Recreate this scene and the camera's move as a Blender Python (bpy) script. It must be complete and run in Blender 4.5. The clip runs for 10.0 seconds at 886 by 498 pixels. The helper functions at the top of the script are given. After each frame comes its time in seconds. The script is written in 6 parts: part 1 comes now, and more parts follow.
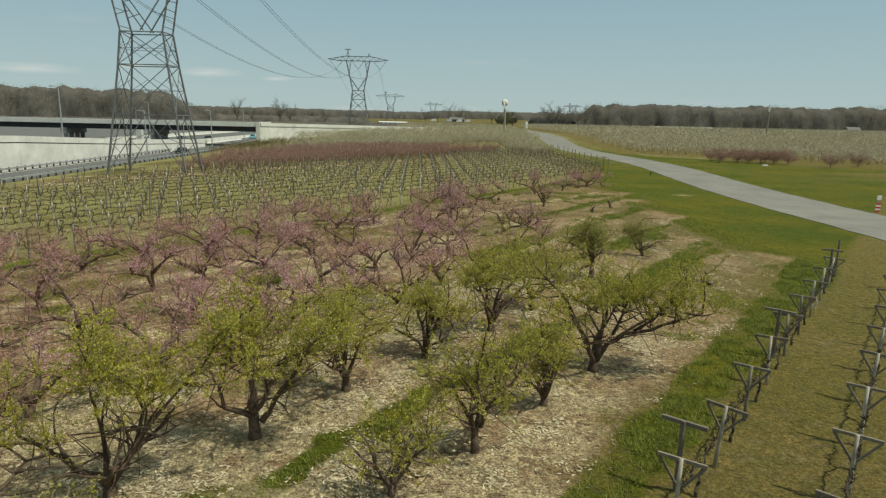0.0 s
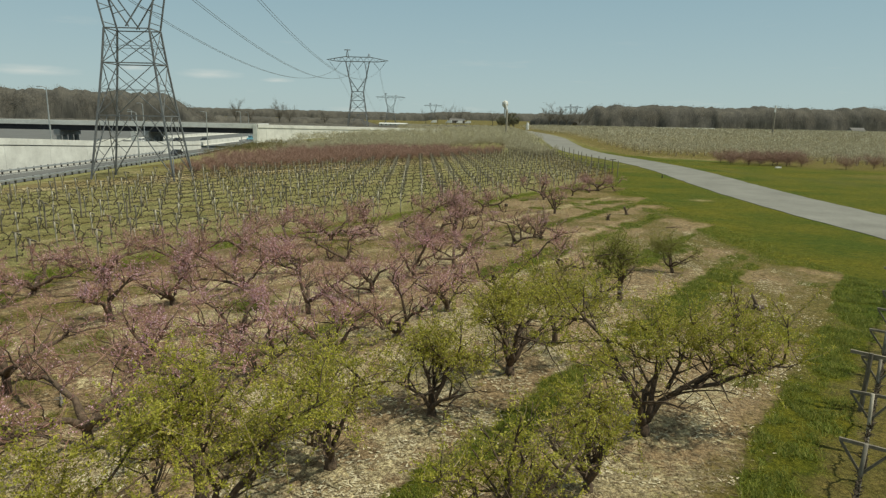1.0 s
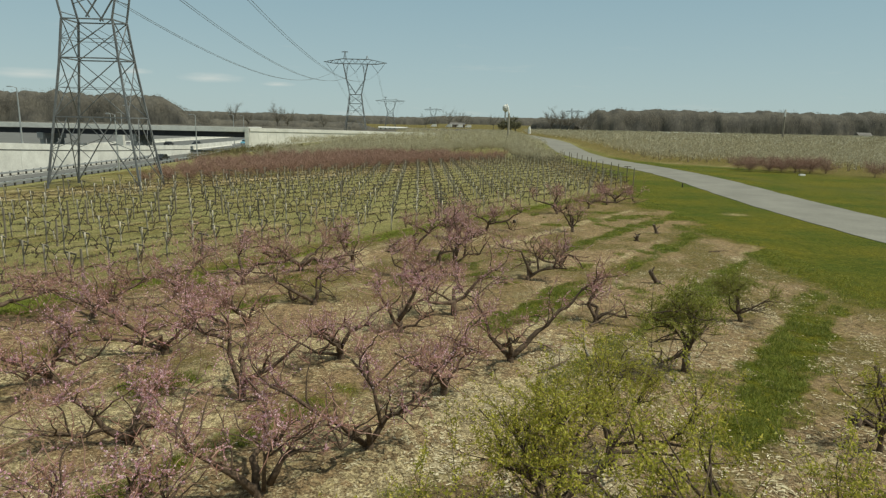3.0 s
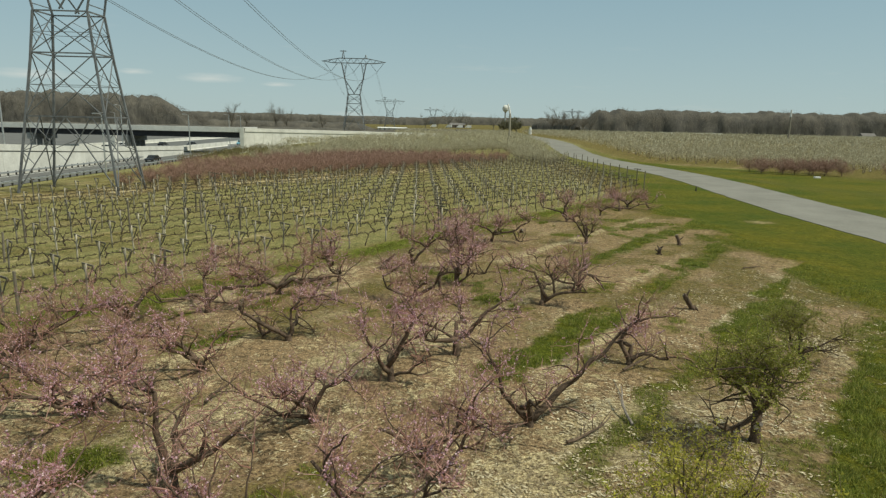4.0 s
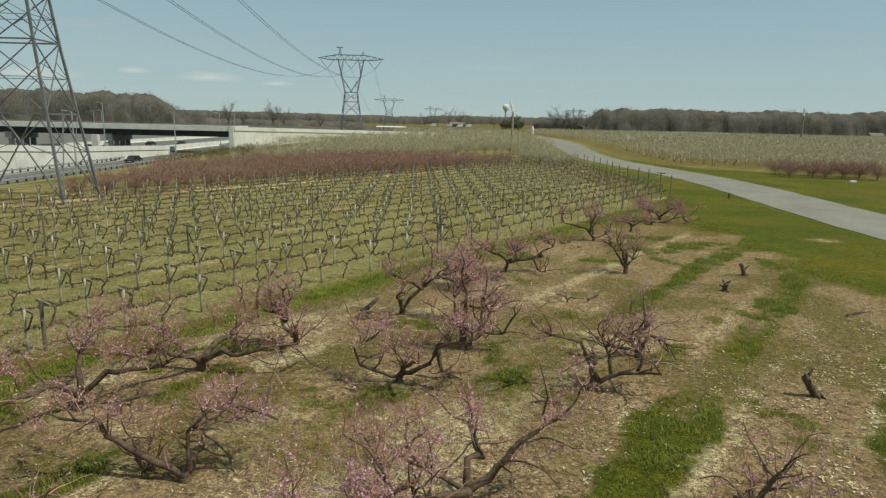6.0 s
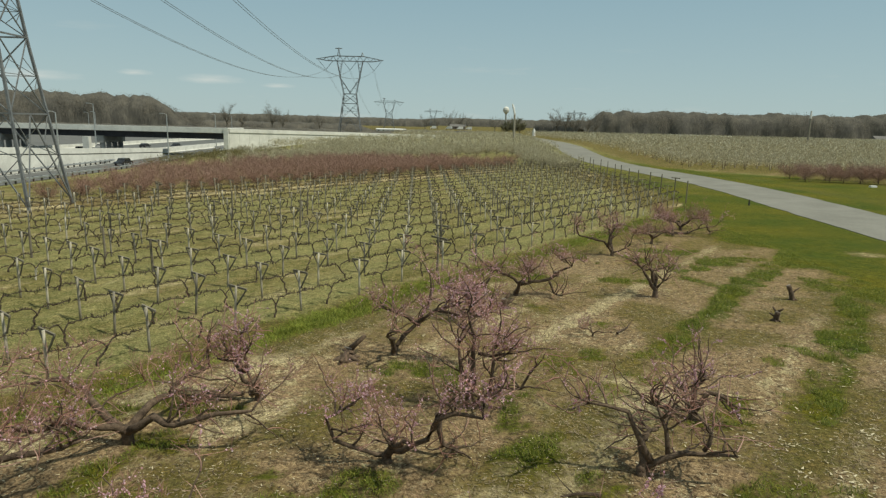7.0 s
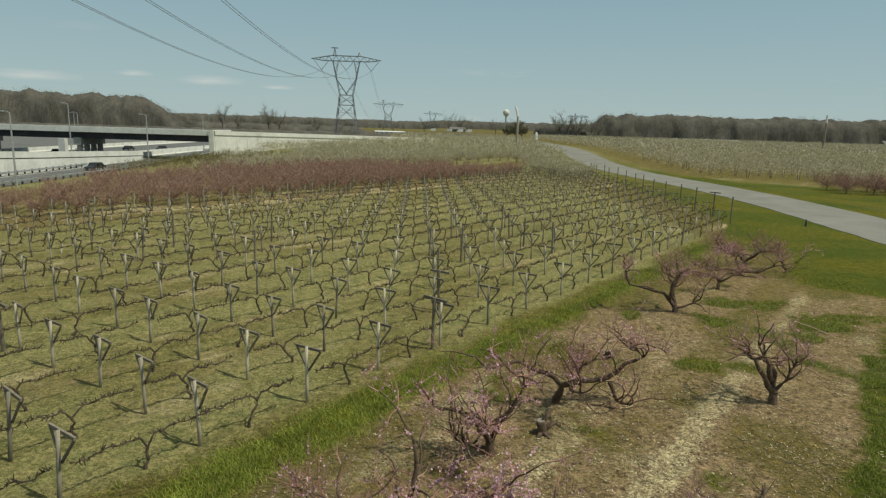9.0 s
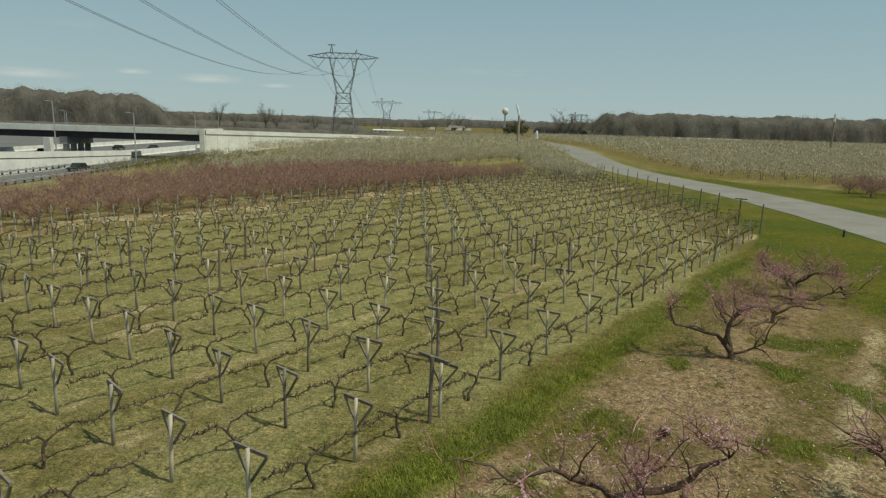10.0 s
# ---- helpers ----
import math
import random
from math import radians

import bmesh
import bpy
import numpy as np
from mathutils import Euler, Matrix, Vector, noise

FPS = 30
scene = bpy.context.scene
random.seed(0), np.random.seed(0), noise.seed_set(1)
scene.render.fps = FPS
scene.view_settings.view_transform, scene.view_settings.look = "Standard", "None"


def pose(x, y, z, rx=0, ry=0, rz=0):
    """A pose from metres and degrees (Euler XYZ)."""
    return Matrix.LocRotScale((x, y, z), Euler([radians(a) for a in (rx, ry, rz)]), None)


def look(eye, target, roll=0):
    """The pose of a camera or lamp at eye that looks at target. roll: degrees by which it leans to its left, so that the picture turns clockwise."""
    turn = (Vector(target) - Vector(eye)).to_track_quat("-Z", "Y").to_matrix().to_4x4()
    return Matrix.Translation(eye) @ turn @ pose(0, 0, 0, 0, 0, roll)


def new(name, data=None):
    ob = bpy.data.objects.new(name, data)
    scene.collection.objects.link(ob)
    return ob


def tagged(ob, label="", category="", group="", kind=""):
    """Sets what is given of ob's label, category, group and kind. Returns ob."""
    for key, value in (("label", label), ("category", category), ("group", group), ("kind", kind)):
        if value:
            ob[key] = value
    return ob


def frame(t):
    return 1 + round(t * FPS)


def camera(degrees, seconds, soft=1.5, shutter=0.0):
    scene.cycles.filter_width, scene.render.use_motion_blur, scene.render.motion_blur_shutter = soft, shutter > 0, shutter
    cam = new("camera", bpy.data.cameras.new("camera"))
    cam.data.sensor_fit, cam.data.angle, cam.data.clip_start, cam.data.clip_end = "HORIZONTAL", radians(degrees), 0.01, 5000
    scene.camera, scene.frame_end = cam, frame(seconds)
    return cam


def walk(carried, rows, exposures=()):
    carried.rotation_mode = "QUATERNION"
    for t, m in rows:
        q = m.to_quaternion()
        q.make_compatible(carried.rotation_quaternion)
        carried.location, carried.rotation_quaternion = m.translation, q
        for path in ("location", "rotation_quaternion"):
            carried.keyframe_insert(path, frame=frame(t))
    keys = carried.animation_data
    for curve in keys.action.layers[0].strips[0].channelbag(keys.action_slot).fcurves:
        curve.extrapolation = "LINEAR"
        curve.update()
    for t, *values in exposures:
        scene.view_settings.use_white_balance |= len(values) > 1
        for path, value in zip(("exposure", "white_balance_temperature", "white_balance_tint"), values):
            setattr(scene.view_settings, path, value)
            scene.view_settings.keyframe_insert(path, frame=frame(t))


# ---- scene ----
cam = camera(70.0, 10.0, soft=1.3)
PATH = [
    (0, (0.001, 0.000, 7.805), (0.003, 19.576, 3.707), 1.22),
    (0.5, (-0.198, 2.071, 7.800), (-0.194, 21.650, 3.718), 1.21),
    (1, (-0.283, 4.170, 7.728), (-0.291, 23.754, 3.669), 1.13),
    (1.5, (-0.258, 6.131, 7.685), (-0.261, 25.722, 3.659), 1.20),
    (2, (-0.230, 8.109, 7.660), (-0.237, 27.706, 3.665), 1.24),
    (2.5, (-0.187, 10.075, 7.615), (-0.197, 29.679, 3.656), 1.24),
    (4, (-0.226, 16.675, 7.522), (-0.227, 36.286, 3.598), 1.27),
    (4.5, (-0.277, 18.933, 7.506), (-0.273, 38.541, 3.568), 1.28),
    (5, (-0.326, 21.229, 7.452), (-0.311, 40.836, 3.507), 1.27),
    (5.5, (-0.277, 23.477, 7.441), (-0.266, 43.081, 3.480), 1.29),
    (7, (-0.355, 30.127, 7.276), (-0.347, 49.748, 3.402), 1.42),
    (7.5, (-0.324, 32.554, 7.244), (-0.321, 52.184, 3.418), 1.45),
    (8, (-0.308, 35.138, 7.270), (-0.295, 54.775, 3.476), 1.57),
    (8.5, (-0.360, 37.782, 7.323), (-0.340, 57.420, 3.537), 1.62),
    (9, (-0.380, 40.491, 7.404), (-0.344, 60.127, 3.604), 1.70),
    (9.5, (-0.413, 43.161, 7.474), (-0.365, 62.791, 3.649), 1.77),
    (10, (-0.452, 45.789, 7.505), (-0.379, 65.416, 3.660), 1.74),
]
walk(cam, [(t, look(eye, target, roll)) for t, eye, target, roll in PATH],
     exposures=((0.0, 0.0, 6700, 4), (8.4, 0.0, 6700, 4), (9.1, -0.1, 6700, 4), (10.0, -0.1, 6700, 4)))
# ---- light ----
SUN_ELEV, SUN_AZ = 58.0, 108.0  # degrees; azimuth clockwise from +y
world = bpy.data.worlds.new("sky")
scene.world = world
world.use_nodes = True
wn, wl = world.node_tree.nodes, world.node_tree.links
wn.clear()
sky = wn.new("ShaderNodeTexSky")
sky.sky_type = "NISHITA"
sky.sun_disc = False
sky.sun_elevation, sky.sun_rotation = radians(SUN_ELEV), radians(SUN_AZ)
sky.air_density, sky.dust_density, sky.ozone_density = 1.0, 0.5, 2.0
bg = wn.new("ShaderNodeBackground")
bg.inputs["Strength"].default_value = 0.085
wout = wn.new("ShaderNodeOutputWorld")
haze = wn.new("ShaderNodeMix")
haze.data_type = "RGBA"
haze.inputs[0].default_value = 0.88
wl.new(sky.outputs[0], haze.inputs[6])
# paler towards the horizon
pale = wn.new("ShaderNodeMix")
pale.data_type = "RGBA"
pale.inputs[6].default_value, pale.inputs[7].default_value = (4.9, 6.25, 6.65, 1.0), (2.85, 4.6, 5.75, 1.0)
# whiter again overhead, out of view: added to make the shadows less blue
zenith_fill = wn.new("ShaderNodeMix")
zenith_fill.data_type = "RGBA"
zenith_fill.inputs[7].default_value = (4.35, 5.1, 5.2, 1.0)
wl.new(pale.outputs[2], zenith_fill.inputs[6])
wl.new(zenith_fill.outputs[2], haze.inputs[7])
# thin streaks of fair-weather cloud low over the horizon
tc = wn.new("ShaderNodeTexCoord")
mp = wn.new("ShaderNodeMapping")
mp.inputs["Location"].default_value = (0.35, 0.0, 0.0)
mp.inputs["Scale"].default_value = (3.2, 3.2, 26.0)
cl = wn.new("ShaderNodeTexNoise")
cl.inputs["Scale"].default_value, cl.inputs["Detail"].default_value, cl.inputs["Roughness"].default_value = 1.6, 5.0, 0.6
low = wn.new("ShaderNodeSeparateXYZ")
band = wn.new("ShaderNodeMapRange")
band.inputs["From Min"].default_value, band.inputs["From Max"].default_value = 0.16, 0.04
thin = wn.new("ShaderNodeMapRange")
thin.inputs["From Min"].default_value, thin.inputs["From Max"].default_value = 0.60, 0.78
thin.inputs["To Max"].default_value = 0.45
both = wn.new("ShaderNodeMath")
both.operation = "MULTIPLY"
cloud = wn.new("ShaderNodeMix")
cloud.data_type = "RGBA"
cloud.inputs[7].default_value = (7.2, 7.4, 7.2, 1.0)
wl.new(tc.outputs["Generated"], mp.inputs["Vector"])
wl.new(mp.outputs[0], cl.inputs["Vector"])
wl.new(tc.outputs["Generated"], low.inputs[0])
wl.new(low.outputs["Z"], band.inputs["Value"])
rise = wn.new("ShaderNodeMapRange")
rise.inputs["From Min"].default_value, rise.inputs["From Max"].default_value = 0.0, 0.26
wl.new(low.outputs["Z"], rise.inputs["Value"])
wl.new(rise.outputs[0], pale.inputs[0])
overhead = wn.new("ShaderNodeMapRange")
overhead.inputs["From Min"].default_value, overhead.inputs["From Max"].default_value = 0.22, 0.6
wl.new(low.outputs["Z"], overhead.inputs["Value"])
wl.new(overhead.outputs[0], zenith_fill.inputs[0])
wl.new(cl.outputs[0], thin.inputs["Value"])
wl.new(thin.outputs[0], both.inputs[0])
wl.new(band.outputs[0], both.inputs[1])
wl.new(both.outputs[0], cloud.inputs[0])
wl.new(haze.outputs[2], cloud.inputs[6])
# small fair-weather puffs far off over the highway
last = cloud.outputs[2]
for at, wide, tall in (((-0.339, 0.939, 0.0556), 0.062, 0.010), ((-0.43, 0.901, 0.060), 0.030, 0.006), ((-0.534, 0.844, 0.0505), 0.07, 0.010), ((-0.25, 0.966, 0.050), 0.035, 0.005)):
    shift = wn.new("ShaderNodeVectorMath")
    shift.operation = "SUBTRACT"
    shift.inputs[1].default_value = at
    size = wn.new("ShaderNodeVectorMath")
    size.operation = "MULTIPLY"
    size.inputs[1].default_value = (1 / wide, 4.0, 1 / tall)
    ball = wn.new("ShaderNodeTexGradient")
    ball.gradient_type = "SPHERICAL"
    torn = wn.new("ShaderNodeTexNoise")
    torn.inputs["Scale"].default_value, torn.inputs["Detail"].default_value = 1.4, 5.0
    amount = wn.new("ShaderNodeMath")
    amount.operation = "MULTIPLY"
    edge_of = wn.new("ShaderNodeMapRange")
    edge_of.inputs["From Min"].default_value, edge_of.inputs["From Max"].default_value = 0.12, 0.5
    edge_of.inputs["To Max"].default_value = 0.6
    puff = wn.new("ShaderNodeMix")
    puff.data_type = "RGBA"
    puff.inputs[7].default_value = (7.6, 7.9, 7.8, 1.0)
    wl.new(tc.outputs["Generated"], shift.inputs[0])
    wl.new(shift.outputs[0], size.inputs[0])
    wl.new(size.outputs[0], ball.inputs[0])
    wl.new(size.outputs[0], torn.inputs["Vector"])
    wl.new(ball.outputs[1], amount.inputs[0])
    wl.new(torn.outputs[0], amount.inputs[1])
    wl.new(amount.outputs[0], edge_of.inputs["Value"])
    wl.new(edge_of.outputs[0], puff.inputs[0])
    wl.new(last, puff.inputs[6])
    last = puff.outputs[2]
wl.new(last, bg.inputs["Color"])
wl.new(bg.outputs[0], wout.inputs["Surface"])
sun = new("sun", bpy.data.lights.new("sun", "SUN"))
sun.data.energy, sun.data.angle, sun.data.color = 3.85, radians(1.2), (1.0, 0.955, 0.825)
sx, sy = math.sin(radians(SUN_AZ)) * math.cos(radians(SUN_ELEV)), math.cos(radians(SUN_AZ)) * math.cos(radians(SUN_ELEV))
sun.matrix_world = look((sx * 100, sy * 100, math.sin(radians(SUN_ELEV)) * 100), (0, 0, 0))
# ---- materials ----
def shader(name, rough=0.8, metal=0.0, spec=0.3):
    m = bpy.data.materials.new(name)
    m.use_nodes = True
    nt = m.node_tree
    b = nt.nodes["Principled BSDF"]
    b.inputs["Roughness"].default_value, b.inputs["Metallic"].default_value = rough, metal
    b.inputs["Specular IOR Level"].default_value = spec
    return m, nt, b


def noise_node(nt, scale, detail=4.0, rough=0.6, coord=None, stretch=None):
    n = nt.nodes.new("ShaderNodeTexNoise")
    n.inputs["Scale"].default_value, n.inputs["Detail"].default_value, n.inputs["Roughness"].default_value = scale, detail, rough
    if coord is None:
        coord = nt.nodes.new("ShaderNodeTexCoord").outputs["Object"]
    if stretch:
        mp = nt.nodes.new("ShaderNodeMapping")
        mp.inputs["Scale"].default_value = stretch
        nt.links.new(coord, mp.inputs["Vector"])
        coord = mp.outputs[0]
    nt.links.new(coord, n.inputs["Vector"])
    return n


def ramp(nt, value, stops):
    r = nt.nodes.new("ShaderNodeValToRGB")
    el = r.color_ramp.elements
    while len(el) < len(stops):
        el.new(0.5)
    for e, (p, c) in zip(el, stops):
        e.position, e.color = p, (*c, 1.0) if len(c) == 3 else c
    nt.links.new(value, r.inputs[0])
    return r.outputs[0]


def mixed(nt, a, b, f, kind="MIX"):
    x = nt.nodes.new("ShaderNodeMix")
    x.data_type, x.blend_type = "RGBA", kind
    for i, v in ((0, f), (6, a), (7, b)):
        if hasattr(v, "node"):
            nt.links.new(v, x.inputs[i])
        else:
            x.inputs[i].default_value = v if i == 0 else (*v, 1.0)
    return x.outputs[2]


def bumped(nt, b, height, strength, dist=0.02):
    bp = nt.nodes.new("ShaderNodeBump")
    bp.inputs["Strength"].default_value, bp.inputs["Distance"].default_value = strength, dist
    nt.links.new(height, bp.inputs["Height"])
    nt.links.new(bp.outputs[0], b.inputs["Normal"])


def two_tone(name, dark, light, scale, rough=0.8, metal=0.0, bump=0.3, fine=8.0, stretch=None, vary=0.0, spec=0.3):
    """Grain and blotches between two colours; vary: how far whole objects differ."""
    m, nt, b = shader(name, rough, metal, spec)
    n1 = noise_node(nt, scale, 5.0, 0.65, stretch=stretch)
    n2 = noise_node(nt, scale * fine, 3.0, 0.6, stretch=stretch)
    add = nt.nodes.new("ShaderNodeMath")
    add.operation = "MULTIPLY_ADD"
    nt.links.new(n2.outputs[0], add.inputs[0])
    add.inputs[1].default_value = 0.5
    nt.links.new(n1.outputs[0], add.inputs[2])
    col = ramp(nt, add.outputs[0], [(0.5, dark), (1.0, light)])
    if vary:
        oi = nt.nodes.new("ShaderNodeObjectInfo")
        g = ramp(nt, oi.outputs["Random"], [(0.0, (1 - vary,) * 3), (1.0, (1 + vary * 0.3,) * 3)])
        col = mixed(nt, col, g, 1.0, "MULTIPLY")
    nt.links.new(col, b.inputs["Base Color"])
    if bump:
        bumped(nt, b, n2.outputs[0], bump)
    return m


def leafy(name, stops, rough=0.6, through_light=0.35):
    """Leaves, petals and twigs: each island has its own shade."""
    m, nt, b = shader(name, rough, 0.0, 0.25)
    geo = nt.nodes.new("ShaderNodeNewGeometry")
    col = ramp(nt, geo.outputs["Random Per Island"], stops)
    n = noise_node(nt, 1.3, 2.0, 0.5)
    col = mixed(nt, col, ramp(nt, n.outputs[0], [(0.3, (0.72, 0.72, 0.72)), (0.7, (1.12, 1.12, 1.12))]), 1.0, "MULTIPLY")
    nt.links.new(col, b.inputs["Base Color"])
    if through_light:
        t = nt.nodes.new("ShaderNodeBsdfTranslucent")
        nt.links.new(col, t.inputs["Color"])
        mx = nt.nodes.new("ShaderNodeMixShader")
        mx.inputs[0].default_value = through_light
        nt.links.new(b.outputs[0], mx.inputs[1])
        nt.links.new(t.outputs[0], mx.inputs[2])
        nt.links.new(mx.outputs[0], nt.nodes["Material Output"].inputs["Surface"])
    return m


M_BARK = two_tone("bark", (0.044, 0.029, 0.020), (0.20, 0.142, 0.100), 9.0, 0.9, bump=0.8, vary=0.25)
M_PALEBARK = two_tone("weathered_bark", (0.16, 0.14, 0.12), (0.34, 0.30, 0.26), 9.0, 0.9, bump=0.6)
M_TWIG = leafy("peach_twig", [(0.0, (0.20, 0.092, 0.072)), (0.5, (0.34, 0.178, 0.140)), (1.0, (0.48, 0.30, 0.25))], 0.7, 0.0)
M_TWIG_PLUM = leafy("plum_twig", [(0.0, (0.13, 0.10, 0.065)), (1.0, (0.32, 0.25, 0.16))], 0.8, 0.0)
M_BLOSSOM = leafy("peach_blossom", [(0.0, (0.56, 0.28, 0.36)), (0.5, (0.74, 0.47, 0.55)), (1.0, (0.88, 0.72, 0.76))], 0.6, 0.3)
M_PLUM_LEAF = leafy("plum_leaf", [(0.0, (0.26, 0.26, 0.038)), (0.45, (0.40, 0.388, 0.055)), (0.8, (0.52, 0.475, 0.08)), (1.0, (0.56, 0.45, 0.12))], 0.5, 0.4)
M_WILLOW_LEAF = leafy("shrub_leaf", [(0.0, (0.17, 0.185, 0.03)), (0.6, (0.29, 0.30, 0.055)), (1.0, (0.40, 0.38, 0.09))], 0.5, 0.35)
M_POST = two_tone("weathered_post", (0.30, 0.268, 0.208), (0.57, 0.52, 0.425), 6.0, 0.85, bump=0.5, stretch=(4, 4, 0.6), vary=0.55)
M_BRACE = two_tone("grey_timber", (0.125, 0.108, 0.082), (0.265, 0.233, 0.180), 6.0, 0.85, bump=0.4, vary=0.3)
M_VINE = two_tone("vine_bark", (0.036, 0.027, 0.019), (0.15, 0.116, 0.083), 14.0, 0.95, bump=0.8, vary=0.3)
M_PALEVINE = two_tone("peeled_vine", (0.35, 0.32, 0.26), (0.6, 0.56, 0.48), 14.0, 0.9)
M_STEEL = two_tone("galvanised_steel", (0.10, 0.106, 0.112), (0.225, 0.234, 0.242), 1.2, 0.55, 0.2, bump=0.0)
M_WIRE = two_tone("conductor", (0.10, 0.105, 0.11), (0.18, 0.19, 0.2), 1.0, 0.5, 0.3, bump=0.0)
M_CONCRETE = two_tone("pale_concrete", (0.50, 0.495, 0.46), (0.74, 0.735, 0.69), 0.35, 0.85, bump=0.1, fine=14.0)
M_APRON = two_tone("concrete_paving", (0.10, 0.10, 0.097), (0.16, 0.158, 0.15), 0.2, 0.85, bump=0.1, fine=20.0)
M_DARKGIRDER = two_tone("dark_girder", (0.015, 0.015, 0.018), (0.04, 0.04, 0.045), 0.6, 0.6, bump=0.0)
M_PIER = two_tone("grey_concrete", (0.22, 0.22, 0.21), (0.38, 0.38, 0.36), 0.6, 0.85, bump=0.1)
M_GUARD = two_tone("guard_rail", (0.35, 0.36, 0.36), (0.55, 0.56, 0.56), 1.0, 0.4, 0.6, bump=0.0)
M_GUARDPOST = two_tone("rail_post", (0.03, 0.028, 0.025), (0.08, 0.075, 0.065), 4.0, 0.85)
M_ASPHALT = two_tone("highway_asphalt", (0.09, 0.092, 0.09), (0.15, 0.152, 0.147), 0.25, 0.85, bump=0.2, fine=30.0)
M_LANE = two_tone("lane_asphalt", (0.152, 0.146, 0.126), (0.238, 0.231, 0.202), 0.22, 0.85, bump=0.25, fine=24.0)
M_WHITE = two_tone("white_paint", (0.62, 0.62, 0.60), (0.80, 0.80, 0.78), 2.0, 0.6, bump=0.0)
M_ROOF = two_tone("grey_roof", (0.10, 0.095, 0.09), (0.2, 0.19, 0.18), 0.8, 0.8)
M_BRICKRED = two_tone("brown_wall", (0.13, 0.105, 0.085), (0.22, 0.18, 0.15), 0.8, 0.85)
M_GLASS = two_tone("dark_glass", (0.01, 0.012, 0.015), (0.03, 0.035, 0.04), 1.0, 0.08, spec=0.5, bump=0.0)
M_TYRE = two_tone("tyre_rubber", (0.01, 0.01, 0.01), (0.03, 0.03, 0.03), 8.0, 0.9)
M_CARS = {
    "black": two_tone("black_paint", (0.012, 0.012, 0.014), (0.03, 0.03, 0.035), 2.0, 0.25, bump=0.0, spec=0.5),
    "white": two_tone("white_car_paint", (0.6, 0.6, 0.6), (0.75, 0.75, 0.75), 2.0, 0.3, bump=0.0, spec=0.5),
    "blue": two_tone("pale_blue_paint", (0.12, 0.34, 0.45), (0.17, 0.44, 0.56), 2.0, 0.3, bump=0.0, spec=0.5),
    "grey": two_tone("silver_paint", (0.3, 0.31, 0.32), (0.42, 0.43, 0.44), 2.0, 0.3, 0.5, bump=0.0, spec=0.5),
}
M_RED = two_tone("red_paint", (0.45, 0.03, 0.02), (0.6, 0.06, 0.04), 4.0, 0.5, bump=0.0)
# far twigs, pale and half translucent: distance haze is put into the colour
M_WOODS = leafy("hazed_bare_woods", [(0.0, (0.19, 0.172, 0.145)), (0.6, (0.24, 0.218, 0.185)), (1.0, (0.30, 0.273, 0.232))], 0.9, 0.5)
def woods_mass():
    """Close bare wood seen from far off: upright streaks of stem and brush."""
    m, nt, b = shader("woods_mass", 0.95, 0.0, 0.05)
    co = nt.nodes.new("ShaderNodeTexCoord").outputs["Object"]
    streak = noise_node(nt, 1.1, 5.0, 0.75, co, (1.0, 1.0, 0.10))
    clump = noise_node(nt, 0.13, 3.0, 0.6, co)
    col = ramp(nt, streak.outputs[0], [(0.3, (0.066, 0.063, 0.056)), (0.55, (0.112, 0.106, 0.095)), (0.75, (0.168, 0.16, 0.142))])
    col = mixed(nt, col, ramp(nt, clump.outputs[0], [(0.35, (0.8, 0.8, 0.8)), (0.65, (1.15, 1.12, 1.05))]), 1.0, "MULTIPLY")
    nt.links.new(col, b.inputs["Base Color"])
    bumped(nt, b, streak.outputs[0], 0.35, 0.4)
    return m


M_WOODMASS = woods_mass()
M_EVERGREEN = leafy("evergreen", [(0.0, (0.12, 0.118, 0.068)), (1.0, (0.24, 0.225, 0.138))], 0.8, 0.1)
M_PALEBLOOM = leafy("pale_blossom", [(0.0, (0.27, 0.238, 0.15)), (0.5, (0.42, 0.382, 0.255)), (0.9, (0.56, 0.52, 0.375)), (1.0, (0.76, 0.73, 0.60))], 0.7, 0.25)
M_HAZE_TWIG = leafy("red_peach_haze", [(0.0, (0.22, 0.128, 0.096)), (0.6, (0.33, 0.200, 0.154)), (1.0, (0.43, 0.295, 0.238))], 0.7, 0.1)
M_GRASS = leafy("grass_blade", [(0.0, (0.085, 0.118, 0.014)), (0.6, (0.185, 0.222, 0.031)), (1.0, (0.34, 0.33, 0.07))], 0.6, 0.3)
M_FRINGE = leafy("fringe_blade", [(0.0, (0.13, 0.175, 0.020)), (0.6, (0.245, 0.300, 0.042)), (1.0, (0.40, 0.39, 0.09))], 0.6, 0.35)
M_TURF = leafy("turf_blade", [(0.0, (0.075, 0.085, 0.03)), (0.6, (0.145, 0.15, 0.06)), (1.0, (0.28, 0.255, 0.13))], 0.7, 0.3)
M_WEED = leafy("rough_weed", [(0.0, (0.11, 0.10, 0.04)), (0.6, (0.19, 0.165, 0.075)), (1.0, (0.30, 0.25, 0.13))], 0.8, 0.2)
M_CHIP = leafy("bleached_straw", [(0.0, (0.40, 0.33, 0.20)), (0.5, (0.58, 0.50, 0.33)), (1.0, (0.74, 0.67, 0.48))], 0.8, 0.1)
M_CRUMB = leafy("soil_crumb", [(0.0, (0.06, 0.042, 0.024)), (0.6, (0.115, 0.084, 0.050)), (1.0, (0.20, 0.15, 0.09))], 0.9, 0.0)
M_DRY = leafy("dry_stem", [(0.0, (0.20, 0.15, 0.085)), (1.0, (0.48, 0.40, 0.26))], 0.8, 0.2)


